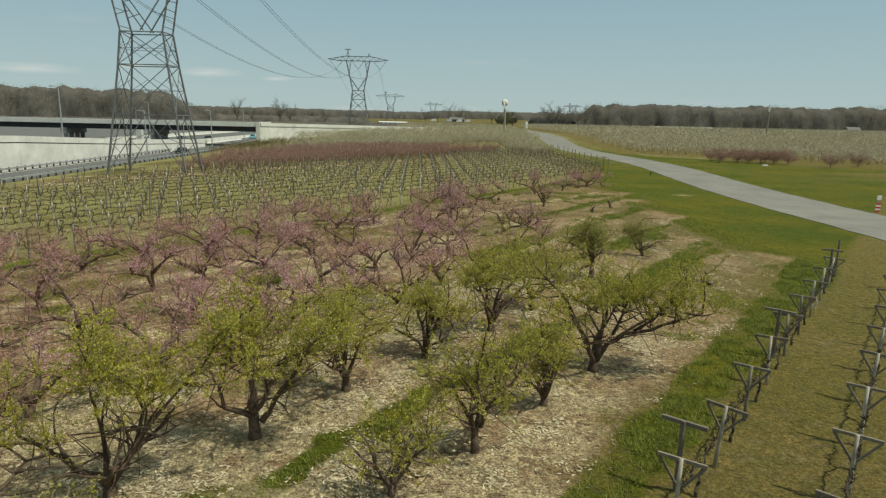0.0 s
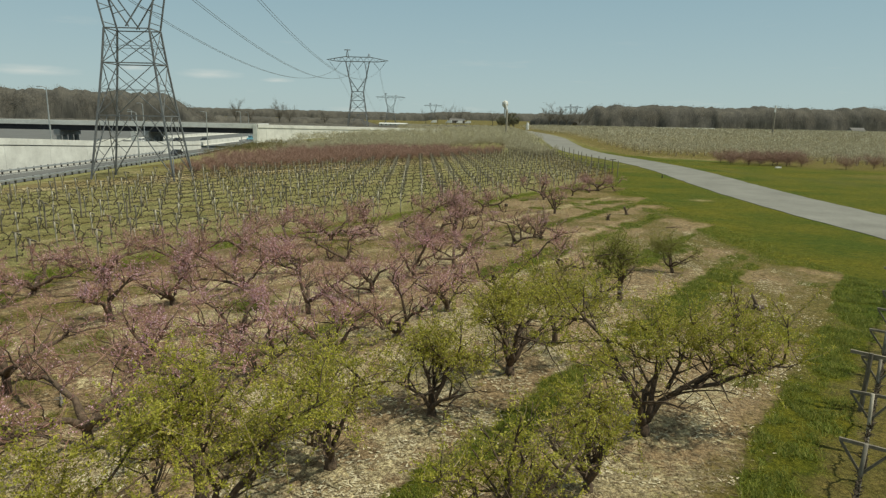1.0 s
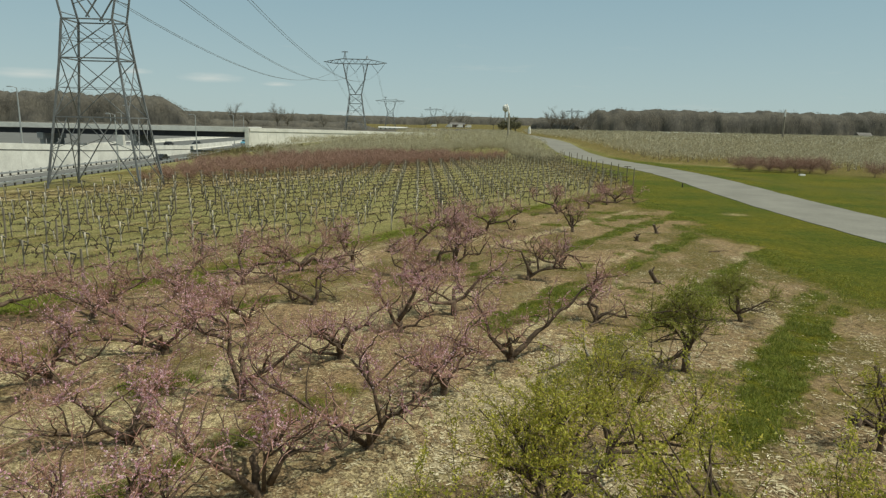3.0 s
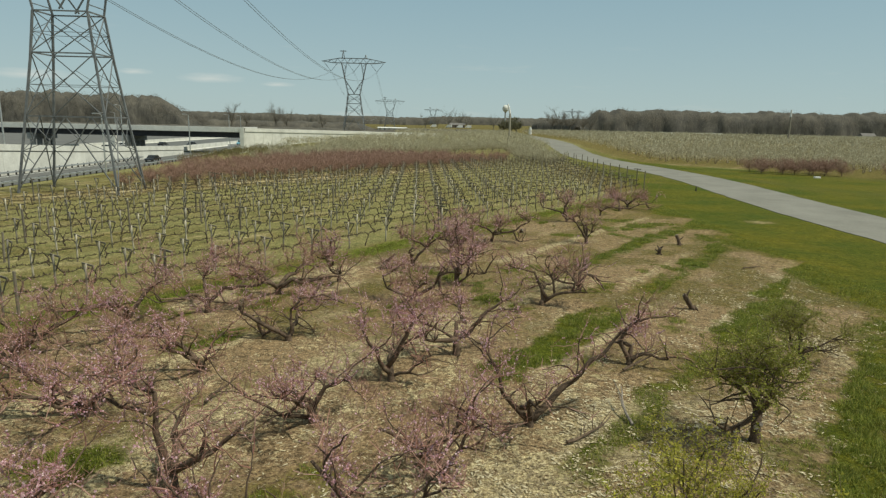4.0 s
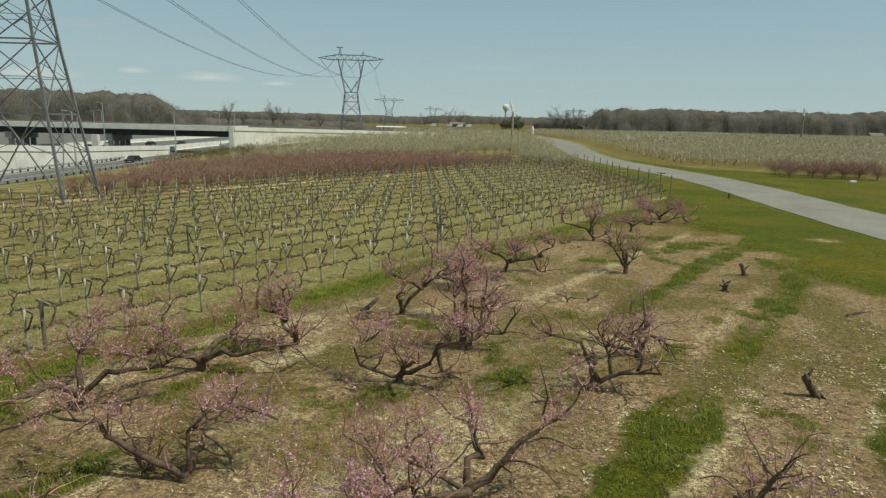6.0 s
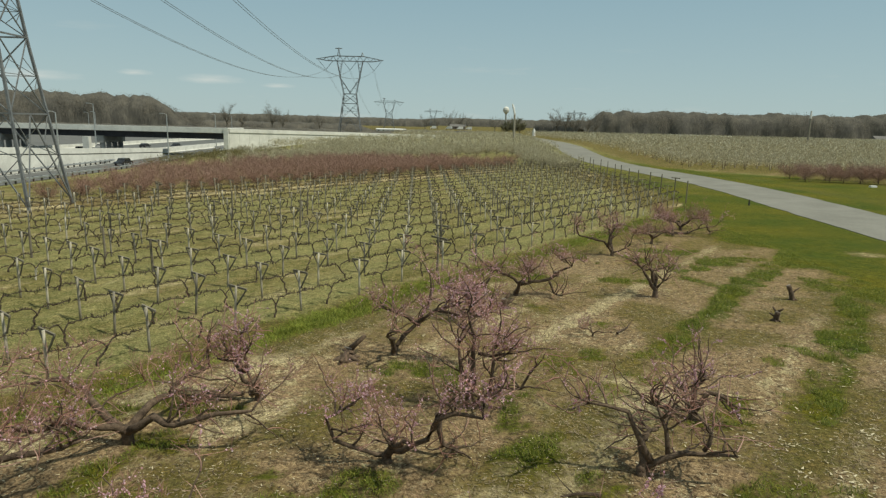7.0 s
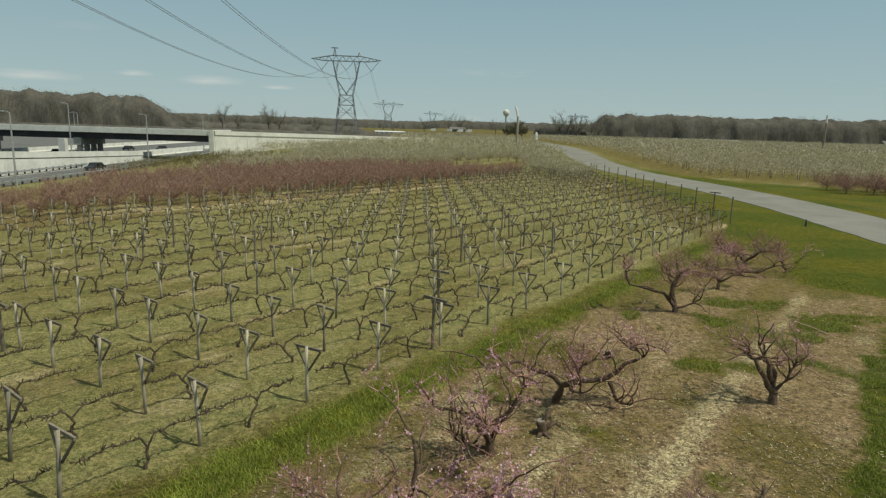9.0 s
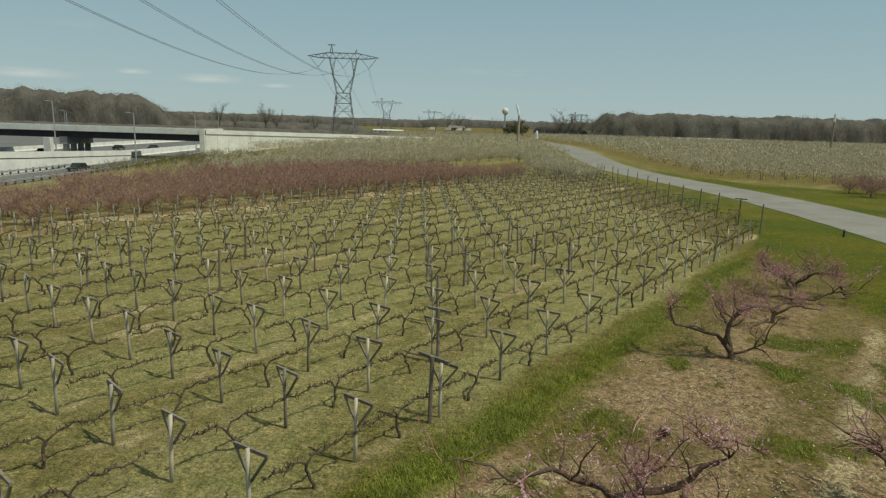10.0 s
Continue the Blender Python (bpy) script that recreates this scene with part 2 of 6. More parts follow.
def ground_material():
    m, nt, b = shader("field_ground", 0.95, 0.0, 0.1)
    att = nt.nodes.new("ShaderNodeAttribute")
    att.attribute_name = "cover"
    sep = nt.nodes.new("ShaderNodeSeparateColor")
    nt.links.new(att.outputs["Color"], sep.inputs[0])
    co = nt.nodes.new("ShaderNodeTexCoord").outputs["Object"]
    fine = noise_node(nt, 13.0, 8.0, 0.82, co)
    mid = noise_node(nt, 1.7, 5.0, 0.65, co)
    big = noise_node(nt, 0.12, 4.0, 0.6, co)
    soil = ramp(nt, fine.outputs[0], [(0.39, (0.100, 0.066, 0.037)), (0.5, (0.236, 0.165, 0.094)), (0.60, (0.42, 0.312, 0.184))])
    straw = ramp(nt, fine.outputs[0], [(0.40, (0.15, 0.114, 0.058)), (0.49, (0.38, 0.31, 0.172)), (0.58, (0.72, 0.625, 0.40))])
    olive = ramp(nt, fine.outputs[0], [(0.39, (0.058, 0.050, 0.015)), (0.5, (0.128, 0.107, 0.034)), (0.61, (0.23, 0.186, 0.070))])
    olive = mixed(nt, olive, ramp(nt, mid.outputs[0], [(0.35, (0.75, 0.85, 0.7)), (0.65, (1.2, 1.08, 1.05))]), 1.0, "MULTIPLY")
    lush = ramp(nt, fine.outputs[0], [(0.39, (0.030, 0.040, 0.005)), (0.5, (0.068, 0.085, 0.010)), (0.61, (0.13, 0.147, 0.022))])
    sage = ramp(nt, fine.outputs[0], [(0.39, (0.103, 0.102, 0.042)), (0.5, (0.212, 0.200, 0.081)), (0.61, (0.365, 0.335, 0.152))])
    sage = mixed(nt, sage, ramp(nt, mid.outputs[0], [(0.35, (0.8, 0.88, 0.8)), (0.65, (1.18, 1.08, 1.1))]), 1.0, "MULTIPLY")
    clod = noise_node(nt, 4.2, 4.0, 0.7, co)
    clods = ramp(nt, clod.outputs[0], [(0.37, (0.48, 0.46, 0.44)), (0.48, (0.99, 0.98, 0.97)), (0.64, (1.38, 1.36, 1.30))])
    rough = ramp(nt, clod.outputs[0], [(0.33, (0.66, 0.68, 0.66)), (0.52, (1.0, 1.0, 1.0)), (0.68, (1.28, 1.24, 1.22))])
    sage, olive, lush = (mixed(nt, c, rough, 0.9, "MULTIPLY") for c in (sage, olive, lush))
    soil, straw = mixed(nt, soil, clods, 1.0, "MULTIPLY"), mixed(nt, straw, clods, 0.8, "MULTIPLY")
    lush = mixed(nt, lush, ramp(nt, mid.outputs[0], [(0.3, (0.72, 0.8, 0.7)), (0.7, (1.35, 1.2, 1.15))]), 1.0, "MULTIPLY")
    lush = mixed(nt, lush, ramp(nt, big.outputs[0], [(0.38, (0.8, 0.9, 0.8)), (0.64, (1.45, 1.15, 0.95))]), 1.0, "MULTIPLY")

    clump = noise_node(nt, 2.7, 7.0, 0.70, co)

    def edge(weight, by_fine, by_mid, soft, by_clump=0.0):
        """A torn edge: where weight and the noises together pass one half."""
        total = weight
        for n, k in ((fine, by_fine), (mid, by_mid), (clump, by_clump)):
            mm = nt.nodes.new("ShaderNodeMath")
            mm.operation = "MULTIPLY_ADD"
            nt.links.new(n.outputs[0], mm.inputs[0])
            mm.inputs[1].default_value = k
            nt.links.new(total, mm.inputs[2])
            total = mm.outputs[0]
        r = nt.nodes.new("ShaderNodeMapRange")
        c = 0.5 + 0.5 * (by_fine + by_mid + by_clump)
        r.inputs["From Min"].default_value, r.inputs["From Max"].default_value = c - soft, c + soft
        nt.links.new(total, r.inputs["Value"])
        return r.outputs[0]

    col = mixed(nt, soil, straw, edge(sep.outputs["Red"], 1.0, 0.9, 0.13, 2.5))
    col = mixed(nt, col, olive, edge(sep.outputs["Green"], 1.1, 1.0, 0.24, 0.9))
    col = mixed(nt, col, sage, edge(att.outputs["Alpha"], 0.7, 0.9, 0.26, 0.6))
    col = mixed(nt, col, lush, edge(sep.outputs["Blue"], 1.1, 0.9, 0.2, 0.7))
    # single pale stems and crumbs lying about
    fleck = noise_node(nt, 27.0, 3.0, 0.75, co)
    bits = nt.nodes.new("ShaderNodeMapRange")
    bits.inputs["From Min"].default_value, bits.inputs["From Max"].default_value = 0.60, 0.66
    bits.inputs["To Max"].default_value = 0.42
    nt.links.new(fleck.outputs[0], bits.inputs["Value"])
    thin = nt.nodes.new("ShaderNodeMath")
    thin.operation = "SUBTRACT"
    thin.use_clamp = True
    nt.links.new(bits.outputs[0], thin.inputs[0])
    nt.links.new(sep.outputs["Blue"], thin.inputs[1])
    col = mixed(nt, col, (0.44, 0.365, 0.22), thin.outputs[0])
    nt.links.new(col, b.inputs["Base Color"])
    bumped(nt, b, fine.outputs[0], 0.9, 0.07)
    return m


M_GROUND = ground_material()
# ---- building tools ----
ROW = (0.6, 0.8)  # direction of the planted rows


def plan(u, v):
    """From metres along and across the rows to x and y."""
    return 0.6 * u - 0.8 * v, 0.8 * u + 0.6 * v


def rows_of(x, y):
    return 0.6 * x + 0.8 * y, -0.8 * x + 0.6 * y


def smooth(a, b, x):
    t = np.clip((np.asarray(x, float) - a) / (b - a), 0, 1)
    return t * t * (3 - 2 * t)


def height(x, y):
    """The lie of the land: level field, a slow rise ahead, the highway lower on one side."""
    x, y = np.asarray(x, float), np.asarray(y, float)
    rise = 2.1 * smooth(150, 265, y) * smooth(-62, -15, x)
    cut = -2.6 * smooth(-43, -58, x) * smooth(-420, -300, x)
    return rise + cut


class Soup:
    """Vertices and faces that become one mesh."""

    def __init__(self):
        self.v, self.f = [], []

    def add(self, verts, faces):
        n = len(self.v)
        self.v += [tuple(p) for p in verts]
        self.f += [tuple(i + n for i in f) for f in faces]

    def box(self, x0, x1, y0, y1, z0, z1):
        self.add([(x, y, z) for z in (z0, z1) for x, y in ((x0, y0), (x1, y0), (x1, y1), (x0, y1))],
                 [(3, 2, 1, 0), (4, 5, 6, 7), (0, 1, 5, 4), (1, 2, 6, 5), (2, 3, 7, 6), (3, 0, 4, 7)])

    def tube(self, pts, radii, sides=5, cap=True):
        n, rings = len(self.v), len(pts)
        for i in range(rings):
            p = Vector(pts[i])
            d = (Vector(pts[min(i + 1, rings - 1)]) - Vector(pts[max(i - 1, 0)])).normalized()
            a = d.cross(Vector((0.31, 0.17, 0.93) if abs(d.z) < 0.9 else (1, 0.2, 0))).normalized()
            b = d.cross(a)
            for k in range(sides):
                w = 2 * math.pi * k / sides
                q = p + (a * math.cos(w) + b * math.sin(w)) * radii[i]
                self.v.append((q.x, q.y, q.z))
        for i in range(rings - 1):
            for k in range(sides):
                k2 = (k + 1) % sides
                self.f.append((n + i * sides + k, n + i * sides + k2, n + (i + 1) * sides + k2, n + (i + 1) * sides + k))
        if cap:
            self.f.append(tuple(n + (rings - 1) * sides + k for k in range(sides)))
            self.f.append(tuple(n + k for k in reversed(range(sides))))

    def beam(self, a, b, w, h=None):
        """A squared bar from a to b."""
        a, b = Vector(a), Vector(b)
        d = (b - a).normalized()
        s = d.cross(Vector((0, 0, 1)) if abs(d.z) < 0.95 else Vector((1, 0, 0))).normalized()
        t = s.cross(d)
        s, t = s * w / 2, t * (h or w) / 2
        self.add([p + q for p in (a, b) for q in (-s - t, s - t, s + t, -s + t)],
                 [(0, 3, 2, 1), (4, 5, 6, 7), (0, 1, 5, 4), (1, 2, 6, 5), (2, 3, 7, 6), (3, 0, 4, 7)])

    def leaf(self, p, d, n, length, width):
        """A pointed blade from p along d, folded a little."""
        s = d.cross(n).normalized() * width / 2
        m = p + d * length * 0.5
        self.add([p, m - s, p + d * length, m + s], [(0, 1, 2, 3)])

    def sliver(self, p, d, n, length, width):
        """One pointed triangle."""
        s = d.cross(n).normalized() * width / 2
        m = p + d * length * 0.35
        self.add([p - s * 0.6, p + d * length, m + s], [(0, 1, 2)])

    def mesh(self, name, mat, soft=False):
        me = bpy.data.meshes.new(name)
        me.from_pydata(self.v, [], self.f)
        me.materials.append(mat)
        if soft:
            me.polygons.foreach_set("use_smooth", [True] * len(me.polygons))
        me.update()
        return me


def part(name, soup, mat, parent=None, label="", soft=False):
    ob = new(name, soup.mesh(name, mat, soft) if isinstance(soup, Soup) else soup)
    if parent is not None:
        ob.parent = parent
    if label:
        ob["label"] = label
    return ob


def thing(name, label, category, group="", kind="", at=(0, 0, 0), turn=0.0):
    ob = new(name)
    ob.empty_display_size = 0.2
    ob.matrix_basis = pose(*at, 0, 0, turn)
    return tagged(ob, label, category, group, kind)


def rand_dir(rng, up=0.0):
    a, z = rng.uniform(0, 2 * math.pi), rng.uniform(-1, 1)
    r = math.sqrt(1 - z * z)
    return Vector((r * math.cos(a), r * math.sin(a), z + up)).normalized()
# ---- ground, roads ----
def lattice(seed, size=256):
    return np.random.RandomState(seed).rand(size, size)


def value_noise(x, y, cell, seed):
    g = lattice(seed)
    fx, fy = x / cell, y / cell
    ix, iy = np.floor(fx).astype(int), np.floor(fy).astype(int)
    tx, ty = fx - ix, fy - iy
    tx, ty = tx * tx * (3 - 2 * tx), ty * ty * (3 - 2 * ty)
    a, b = g[ix % 256, iy % 256], g[(ix + 1) % 256, iy % 256]
    c, d = g[ix % 256, (iy + 1) % 256], g[(ix + 1) % 256, (iy + 1) % 256]
    return (a * (1 - tx) + b * tx) * (1 - ty) + (c * (1 - tx) + d * tx) * ty


def fbm(x, y, cell, seed, octaves=3):
    out, amp, tot = 0, 1.0, 0.0
    for k in range(octaves):
        out, tot = out + amp * value_noise(x, y, cell / 2**k, seed + k), tot + amp
        amp *= 0.5
    return out / tot


TREE_ROWS = (7.5, 12.4, 17.25, 22.05, 26.95, 31.95)


# torn strips in the orchard: metres across, from and to along the rows, half width, strength
PALE_TRACKS = ((23.9, 16, 41, 0.85, 1.0), (28.3, 42, 67, 0.32, 0.62), (28.1, 8, 30, 0.5, 0.4), (18.7, 30, 43, 0.36, 0.55), (15.6, 38, 56, 0.32, 0.55),
               (16.0, 12, 30, 0.6, 0.35), (24.2, 4, 20, 0.6, 0.4), (20.9, 42, 61, 0.32, 0.36), (25.5, 44, 60, 0.3, 0.3), (30.6, 30, 46, 0.4, 0.35), (33.6, 26, 48, 0.5, 0.45))
GREEN_STRIPS = ((19.75, 28.5, 38, 0.75, 0.95), (19.9, 41.5, 63, 0.6, 0.8), (24.4, 43, 63, 0.65, 0.72), (24.5, 34.9, 36.2, 0.7, 0.8), (24.6, 39.3, 40.6, 0.5, 0.7),
                (15.2, 25, 36, 0.6, 0.6), (14.7, 37, 53, 0.8, 0.9), (10.3, 25, 45, 0.9, 0.95), (10.2, 3, 23, 0.55, 1.0), (24.1, 17, 19.8, 0.6, 0.75), (29.0, 23.5, 26.2, 0.6, 0.7),
                (30.2, 45, 47.2, 0.6, 0.55), (27.2, 45.2, 46.8, 0.5, 0.5), (19.6, 8, 22, 0.6, 0.6), (29.3, 52, 64, 0.6, 0.4), (14.9, 6, 20, 0.6, 0.5), (29.4, 8, 20, 0.7, 0.5))


def strips(rows, u, v, warp):
    """The strongest of several long soft strips at each place."""
    out = np.zeros_like(u)
    for vc, u0, u1, half, k in rows:
        out = np.maximum(out, k * smooth(half * 1.7, half * 0.5, np.abs(v + warp - vc)) * smooth(u0 - 1.2, u0 + 0.6, u + warp) * smooth(u1 + 1.2, u1 - 0.6, u + warp))
    return out


def field_cover(x, y):
    """How much straw, olive turf and lush grass cover the soil."""
    u, v = rows_of(x, y)
    wob = (fbm(x, y, 3.0, 11, 4) - 0.5) * 1.9
    patch = fbm(u * 0.4, v, 2.2, 31)
    crumb = fbm(x, y, 1.2, 141, 4)
    ragged = (fbm(x, y, 1.3, 301, 4) - 0.5) * 1.1
    off = np.min([np.abs(v + wob * 0.4 - r) for r in TREE_ROWS], axis=0)
    # each soil strip runs out to a slanted point beside the lane verge
    saw = ((v + wob * 0.5 - 5.3) % 4.9) / 4.9
    reach = 20.9 - 3.4 * saw - 2.6 * smooth(9.6, 10.4, v) * smooth(15.0, 14.4, v)
    orchard = smooth(4.9, 5.5, v + wob * 0.4) * smooth(35.3, 34.8, v + wob * 0.5) * smooth(0.9, -0.5, x + wob * 0.7 + ragged * 0.6 - reach)
    # old prunings and straw lie thick under the plums, thin under the peaches
    old = smooth(21.0, 14.5, v) * (0.25 + 0.75 * smooth(10, 2, x)) + 0.5 * smooth(30, 20, v) * smooth(2, -5, x)
    straw = 0.18 - 0.12 * smooth(2, 12, x) + 0.27 * old + strips(PALE_TRACKS, u, v, ragged * 0.45) + (1.0 + 0.6 * old) * (crumb - 0.5) + (0.35 + 0.5 * old) * (patch - 0.5)
    alley = smooth(1.45, 2.05, off)
    turf = 0.12 * smooth(20, 29, v) + 0.30 * smooth(1, 14, x) + alley * (0.02 + 0.42 * patch) * (1 - 0.35 * old) + 0.42 * smooth(0.43, 0.64, fbm(x, y, 2.6, 41, 4)) * (1 - 0.45 * old)
    lush = strips(GREEN_STRIPS, u, v, ragged * 1.3) * np.clip(2.4 * fbm(x, y, 1.3, 131, 4) - 0.15, 0.42, 1.0)
    tuft = smooth(0.58, 0.67, fbm(x, y, 1.5, 181)) * smooth(0.38, 0.54, fbm(x, y, 9.0, 191))
    lush = np.maximum(lush, 0.62 * tuft * (1 - 0.5 * old))
    R, G, B = straw * orchard, turf * orchard, lush * orchard
    # outside the orchard: turf
    out = 1 - orchard
    vine = smooth(36.0, 37.0, v + wob) * smooth(93.0, 90.0, v)
    low = smooth(4.2, 3.4, v + wob * 0.6)
    verge = smooth(0.0, 3.0, x + wob - 16.5 - 6.5 * smooth(35.0, 37.5, v)) * smooth(2.4, 4.0, v) * smooth(46, 44, x) * (0.62 + 0.6 * fbm(x, y, 7.0, 91)) * (0.55 + 0.45 * smooth(128, 88, y))
    bare = 0.55 * smooth(1.5, 0.3, np.hypot((x - 26) / 1.5, (y - 68.5) / 1.1) + wob * 0.3)
    fringe = smooth(34.3, 34.9, v + ragged * 0.5) * smooth(36.7, 35.7, v + ragged) * (0.62 + 0.38 * smooth(0.3, 0.5, fbm(u * 0.3, v, 2.0, 171))) * (0.7 + 0.3 * smooth(54, 44, u))
    bright = np.clip(smooth(3.0, 4.1, v + wob * 0.5 + ragged * 0.8) * smooth(6.0, 5.0, v + ragged * 0.6) * (0.45 + 0.55 * smooth(0.36, 0.54, fbm(x, y, 1.4, 431, 4))) + fringe, 0, 1)
    rowdist = np.abs((v - 37.07 + 1.225) % 2.45 - 1.225)
    dry = (0.24 * smooth(0.7, 0.15, rowdist) * (0.3 + 1.2 * fbm(u * 0.5, v, 1.5, 321)) + 0.42 * smooth(0.50, 0.68, fbm(u * 0.35, v, 1.3, 51, 4))) * vine
    G = G + out * (0.9 - 0.7 * dry - low * 0.25 * fbm(x, y, 3.5, 201)) * (1 - bare)
    B = B + out * 0.3 * low * smooth(0.4, 0.6, fbm(x, y, 4.0, 211))
    B = B + out * np.clip(0.95 * bright + verge * 0.95, 0, 1) * (1 - bare) + out * 0.14 * vine * fbm(x, y, 6.0, 61)
    B = B + out * smooth(38, 42, x) * smooth(2.4, 4.0, v) * (0.45 + 0.45 * fbm(x, y, 9.0, 151)) * smooth(160, 135, y + 0.95 * (x - 51))
    R = R + out * (dry + 0.22 - 0.22 * low + bare)
    far = smooth(150, 260, y)
    block = smooth(73, 75.5, v) * smooth(99, 96, v) * smooth(18, 12, x)
    dry = np.maximum(dry, 0.8 * block)
    sage = np.clip(out * np.maximum((0.2 + 0.9 * fbm(u * 0.4, v, 1.9, 161, 4)) * vine, 0.9 * smooth(92, 97, v)) * (1 - 0.4 * dry) + far * 0.2, 0, 1) * (1 - 0.8 * smooth(17, 21, x) * smooth(205, 170, y) * smooth(46, 44, x))
    sage = np.maximum(sage, 0.55 * smooth(120, 150, y) * smooth(12, 18, x) * smooth(60, 50, x))
    sage = np.maximum(sage, 0.5 * smooth(38, 42, x) * smooth(140, 160, y + 0.95 * (x - 51)))
    # prunings and dry litter where the vines give way to the red trees
    prunings = smooth(68, 74, v) * smooth(80, 76, v) * smooth(16, 6, x)
    R = R + 0.06 * prunings
    G, sage = G * (1 - 0.35 * prunings), sage * (1 - 0.5 * prunings)
    under = smooth(40, 44, x) * smooth(138, 152, y + 0.95 * (x - 51))
    R, B, sage = R * (1 - 0.8 * under), B * (1 - 0.9 * under), sage * (1 - 0.75 * under)
    beyond = 1 - 0.8 * smooth(258, 290, y)
    R, G, B = R * (1 - far) + 0.1 * far * beyond, G * (1 - far) + (0.95 - 0.3 * beyond) * far, (B * (1 - far) + 0.3 * far) * beyond
    sage = sage * beyond
    return np.clip(R, 0, 1), np.clip(G, 0, 1), np.clip(B, 0, 1), sage


def axis_steps(parts):
    out = []
    for a, b, s in parts:
        out += list(np.arange(a, b - 1e-6, s))
    return np.array(out + [parts[-1][1]])


def build_ground():
    xs = axis_steps([(-3500, -400, 310), (-400, -90, 10), (-90, -44, 2.0), (-44, -26, 0.6), (-26, 24, 0.3), (24, 60, 1.0), (60, 400, 17), (400, 3500, 310)])
    ys = axis_steps([(-400, -8, 28), (-8, 6, 1.0), (6, 84, 0.3), (84, 150, 0.6), (150, 260, 3), (260, 800, 30), (800, 4900, 410)])
    X, Y = np.meshgrid(xs, ys)
    Z = height(X, Y)
    near = smooth(-44, -36, X) * smooth(29, 26, X) * smooth(170, 130, Y)
    Z = Z + near * ((fbm(X, Y, 1.1, 71) - 0.5) * 0.12 + (fbm(X, Y, 5.0, 81) - 0.5) * 0.18)
    nx, ny = len(xs), len(ys)
    me = bpy.data.meshes.new("ground")
    idx = np.arange(nx * ny).reshape(ny, nx)
    quads = np.stack([idx[:-1, :-1], idx[:-1, 1:], idx[1:, 1:], idx[1:, :-1]], -1).reshape(-1, 4)
    me.vertices.add(nx * ny)
    me.vertices.foreach_set("co", np.stack([X, Y, Z], -1).ravel())
    me.loops.add(quads.size)
    me.loops.foreach_set("vertex_index", quads.ravel())
    me.polygons.add(len(quads))
    me.polygons.foreach_set("loop_start", np.arange(0, quads.size, 4))
    me.polygons.foreach_set("use_smooth", np.ones(len(quads), bool))
    me.update(calc_edges=True)
    r, g, b, a = field_cover(X, Y)
    att = me.attributes.new("cover", "FLOAT_COLOR", "POINT")
    att.data.foreach_set("color", np.stack([r, g, b, a], -1).ravel())
    me.materials.append(M_GROUND)
    ob = new("ground", me)
    return tagged(ob, "orchard field of straw litter, brown soil and spring grass", "ground", kind="structure")


build_ground()


def ribbon(name, centre, width, lift, mat, label, category, thick=0.05):
    """A strip of road laid along a line of points."""
    s = Soup()
    for i, (x, y) in enumerate(centre):
        a, b = Vector(centre[max(i - 1, 0)]), Vector(centre[min(i + 1, len(centre) - 1)])
        d = (b - a).normalized()
        w = width[i] if isinstance(width, (list, tuple)) else width
        for k in (-0.5, 0.5):
            px, py = x + d.y * w * k, y - d.x * w * k
            s.v.append((px, py, float(height(px, py)) + lift))
    m = len(s.v)
    s.v += [(x, y, z - thick - 0.2) for x, y, z in s.v]
    for i in range(len(centre) - 1):
        a, b, c, d = 2 * i, 2 * i + 1, 2 * i + 3, 2 * i + 2
        s.f += [(a, b, c, d), (b, b + m, c + m, c), (a + m, a, d, d + m)]
    return tagged(part(name, s, mat), label, category, kind="structure")


def bend(y):
    """Middle of the farm lane at y."""
    return float(np.interp(y, [-60, 45, 60, 74, 87, 105, 118, 128, 137, 150, 163, 181, 205, 225, 263, 340], [36.5, 34.9, 34.5, 34.8, 35.8, 37.6, 38.0, 37.5, 36.6, 35.0, 33.8, 33.6, 35.2, 36.8, 36.6, 38.0]))


LANE = [(bend(y), y) for y in np.arange(-60, 338, 1.25)]
rng = random.Random(3)
ribbon("road", LANE, [8.55 + 0.18 * math.sin(p[1] * 0.9) * math.sin(p[1] * 0.23) + rng.uniform(-0.12, 0.12) for p in LANE], 0.035, M_LANE, "pale grey worn asphalt farm lane through the fields", "road")
# ---- highway side ----
def drift(y):
    """How far the near lanes bend away from the field beyond the ramp."""
    return 10.0 * float(smooth(150, 262, y))


ribbon("highway", [(-66.8 - drift(y), y) for y in range(-60, 520, 10)], 10.2, 0.05, M_ASPHALT, "grey asphalt highway lanes beside a guard rail", "road")
ribbon("highway_far_lanes", [(-96, y) for y in range(-60, 520, 20)], 30.0, 0.06, M_ASPHALT, "grey asphalt highway carriageway beyond a wall", "road")
ribbon("lane_marking", [(-70.6 - drift(y), y) for y in range(-60, 520, 10)], 0.18, 0.062, M_WHITE, "white painted edge line on the highway", "road marking", 0.0)


ribbon("concrete_apron", [(-206, y) for y in range(-60, 520, 20)], 188.0, 0.04, M_APRON, "pale concrete pavement beyond the highway lanes", "pavement")


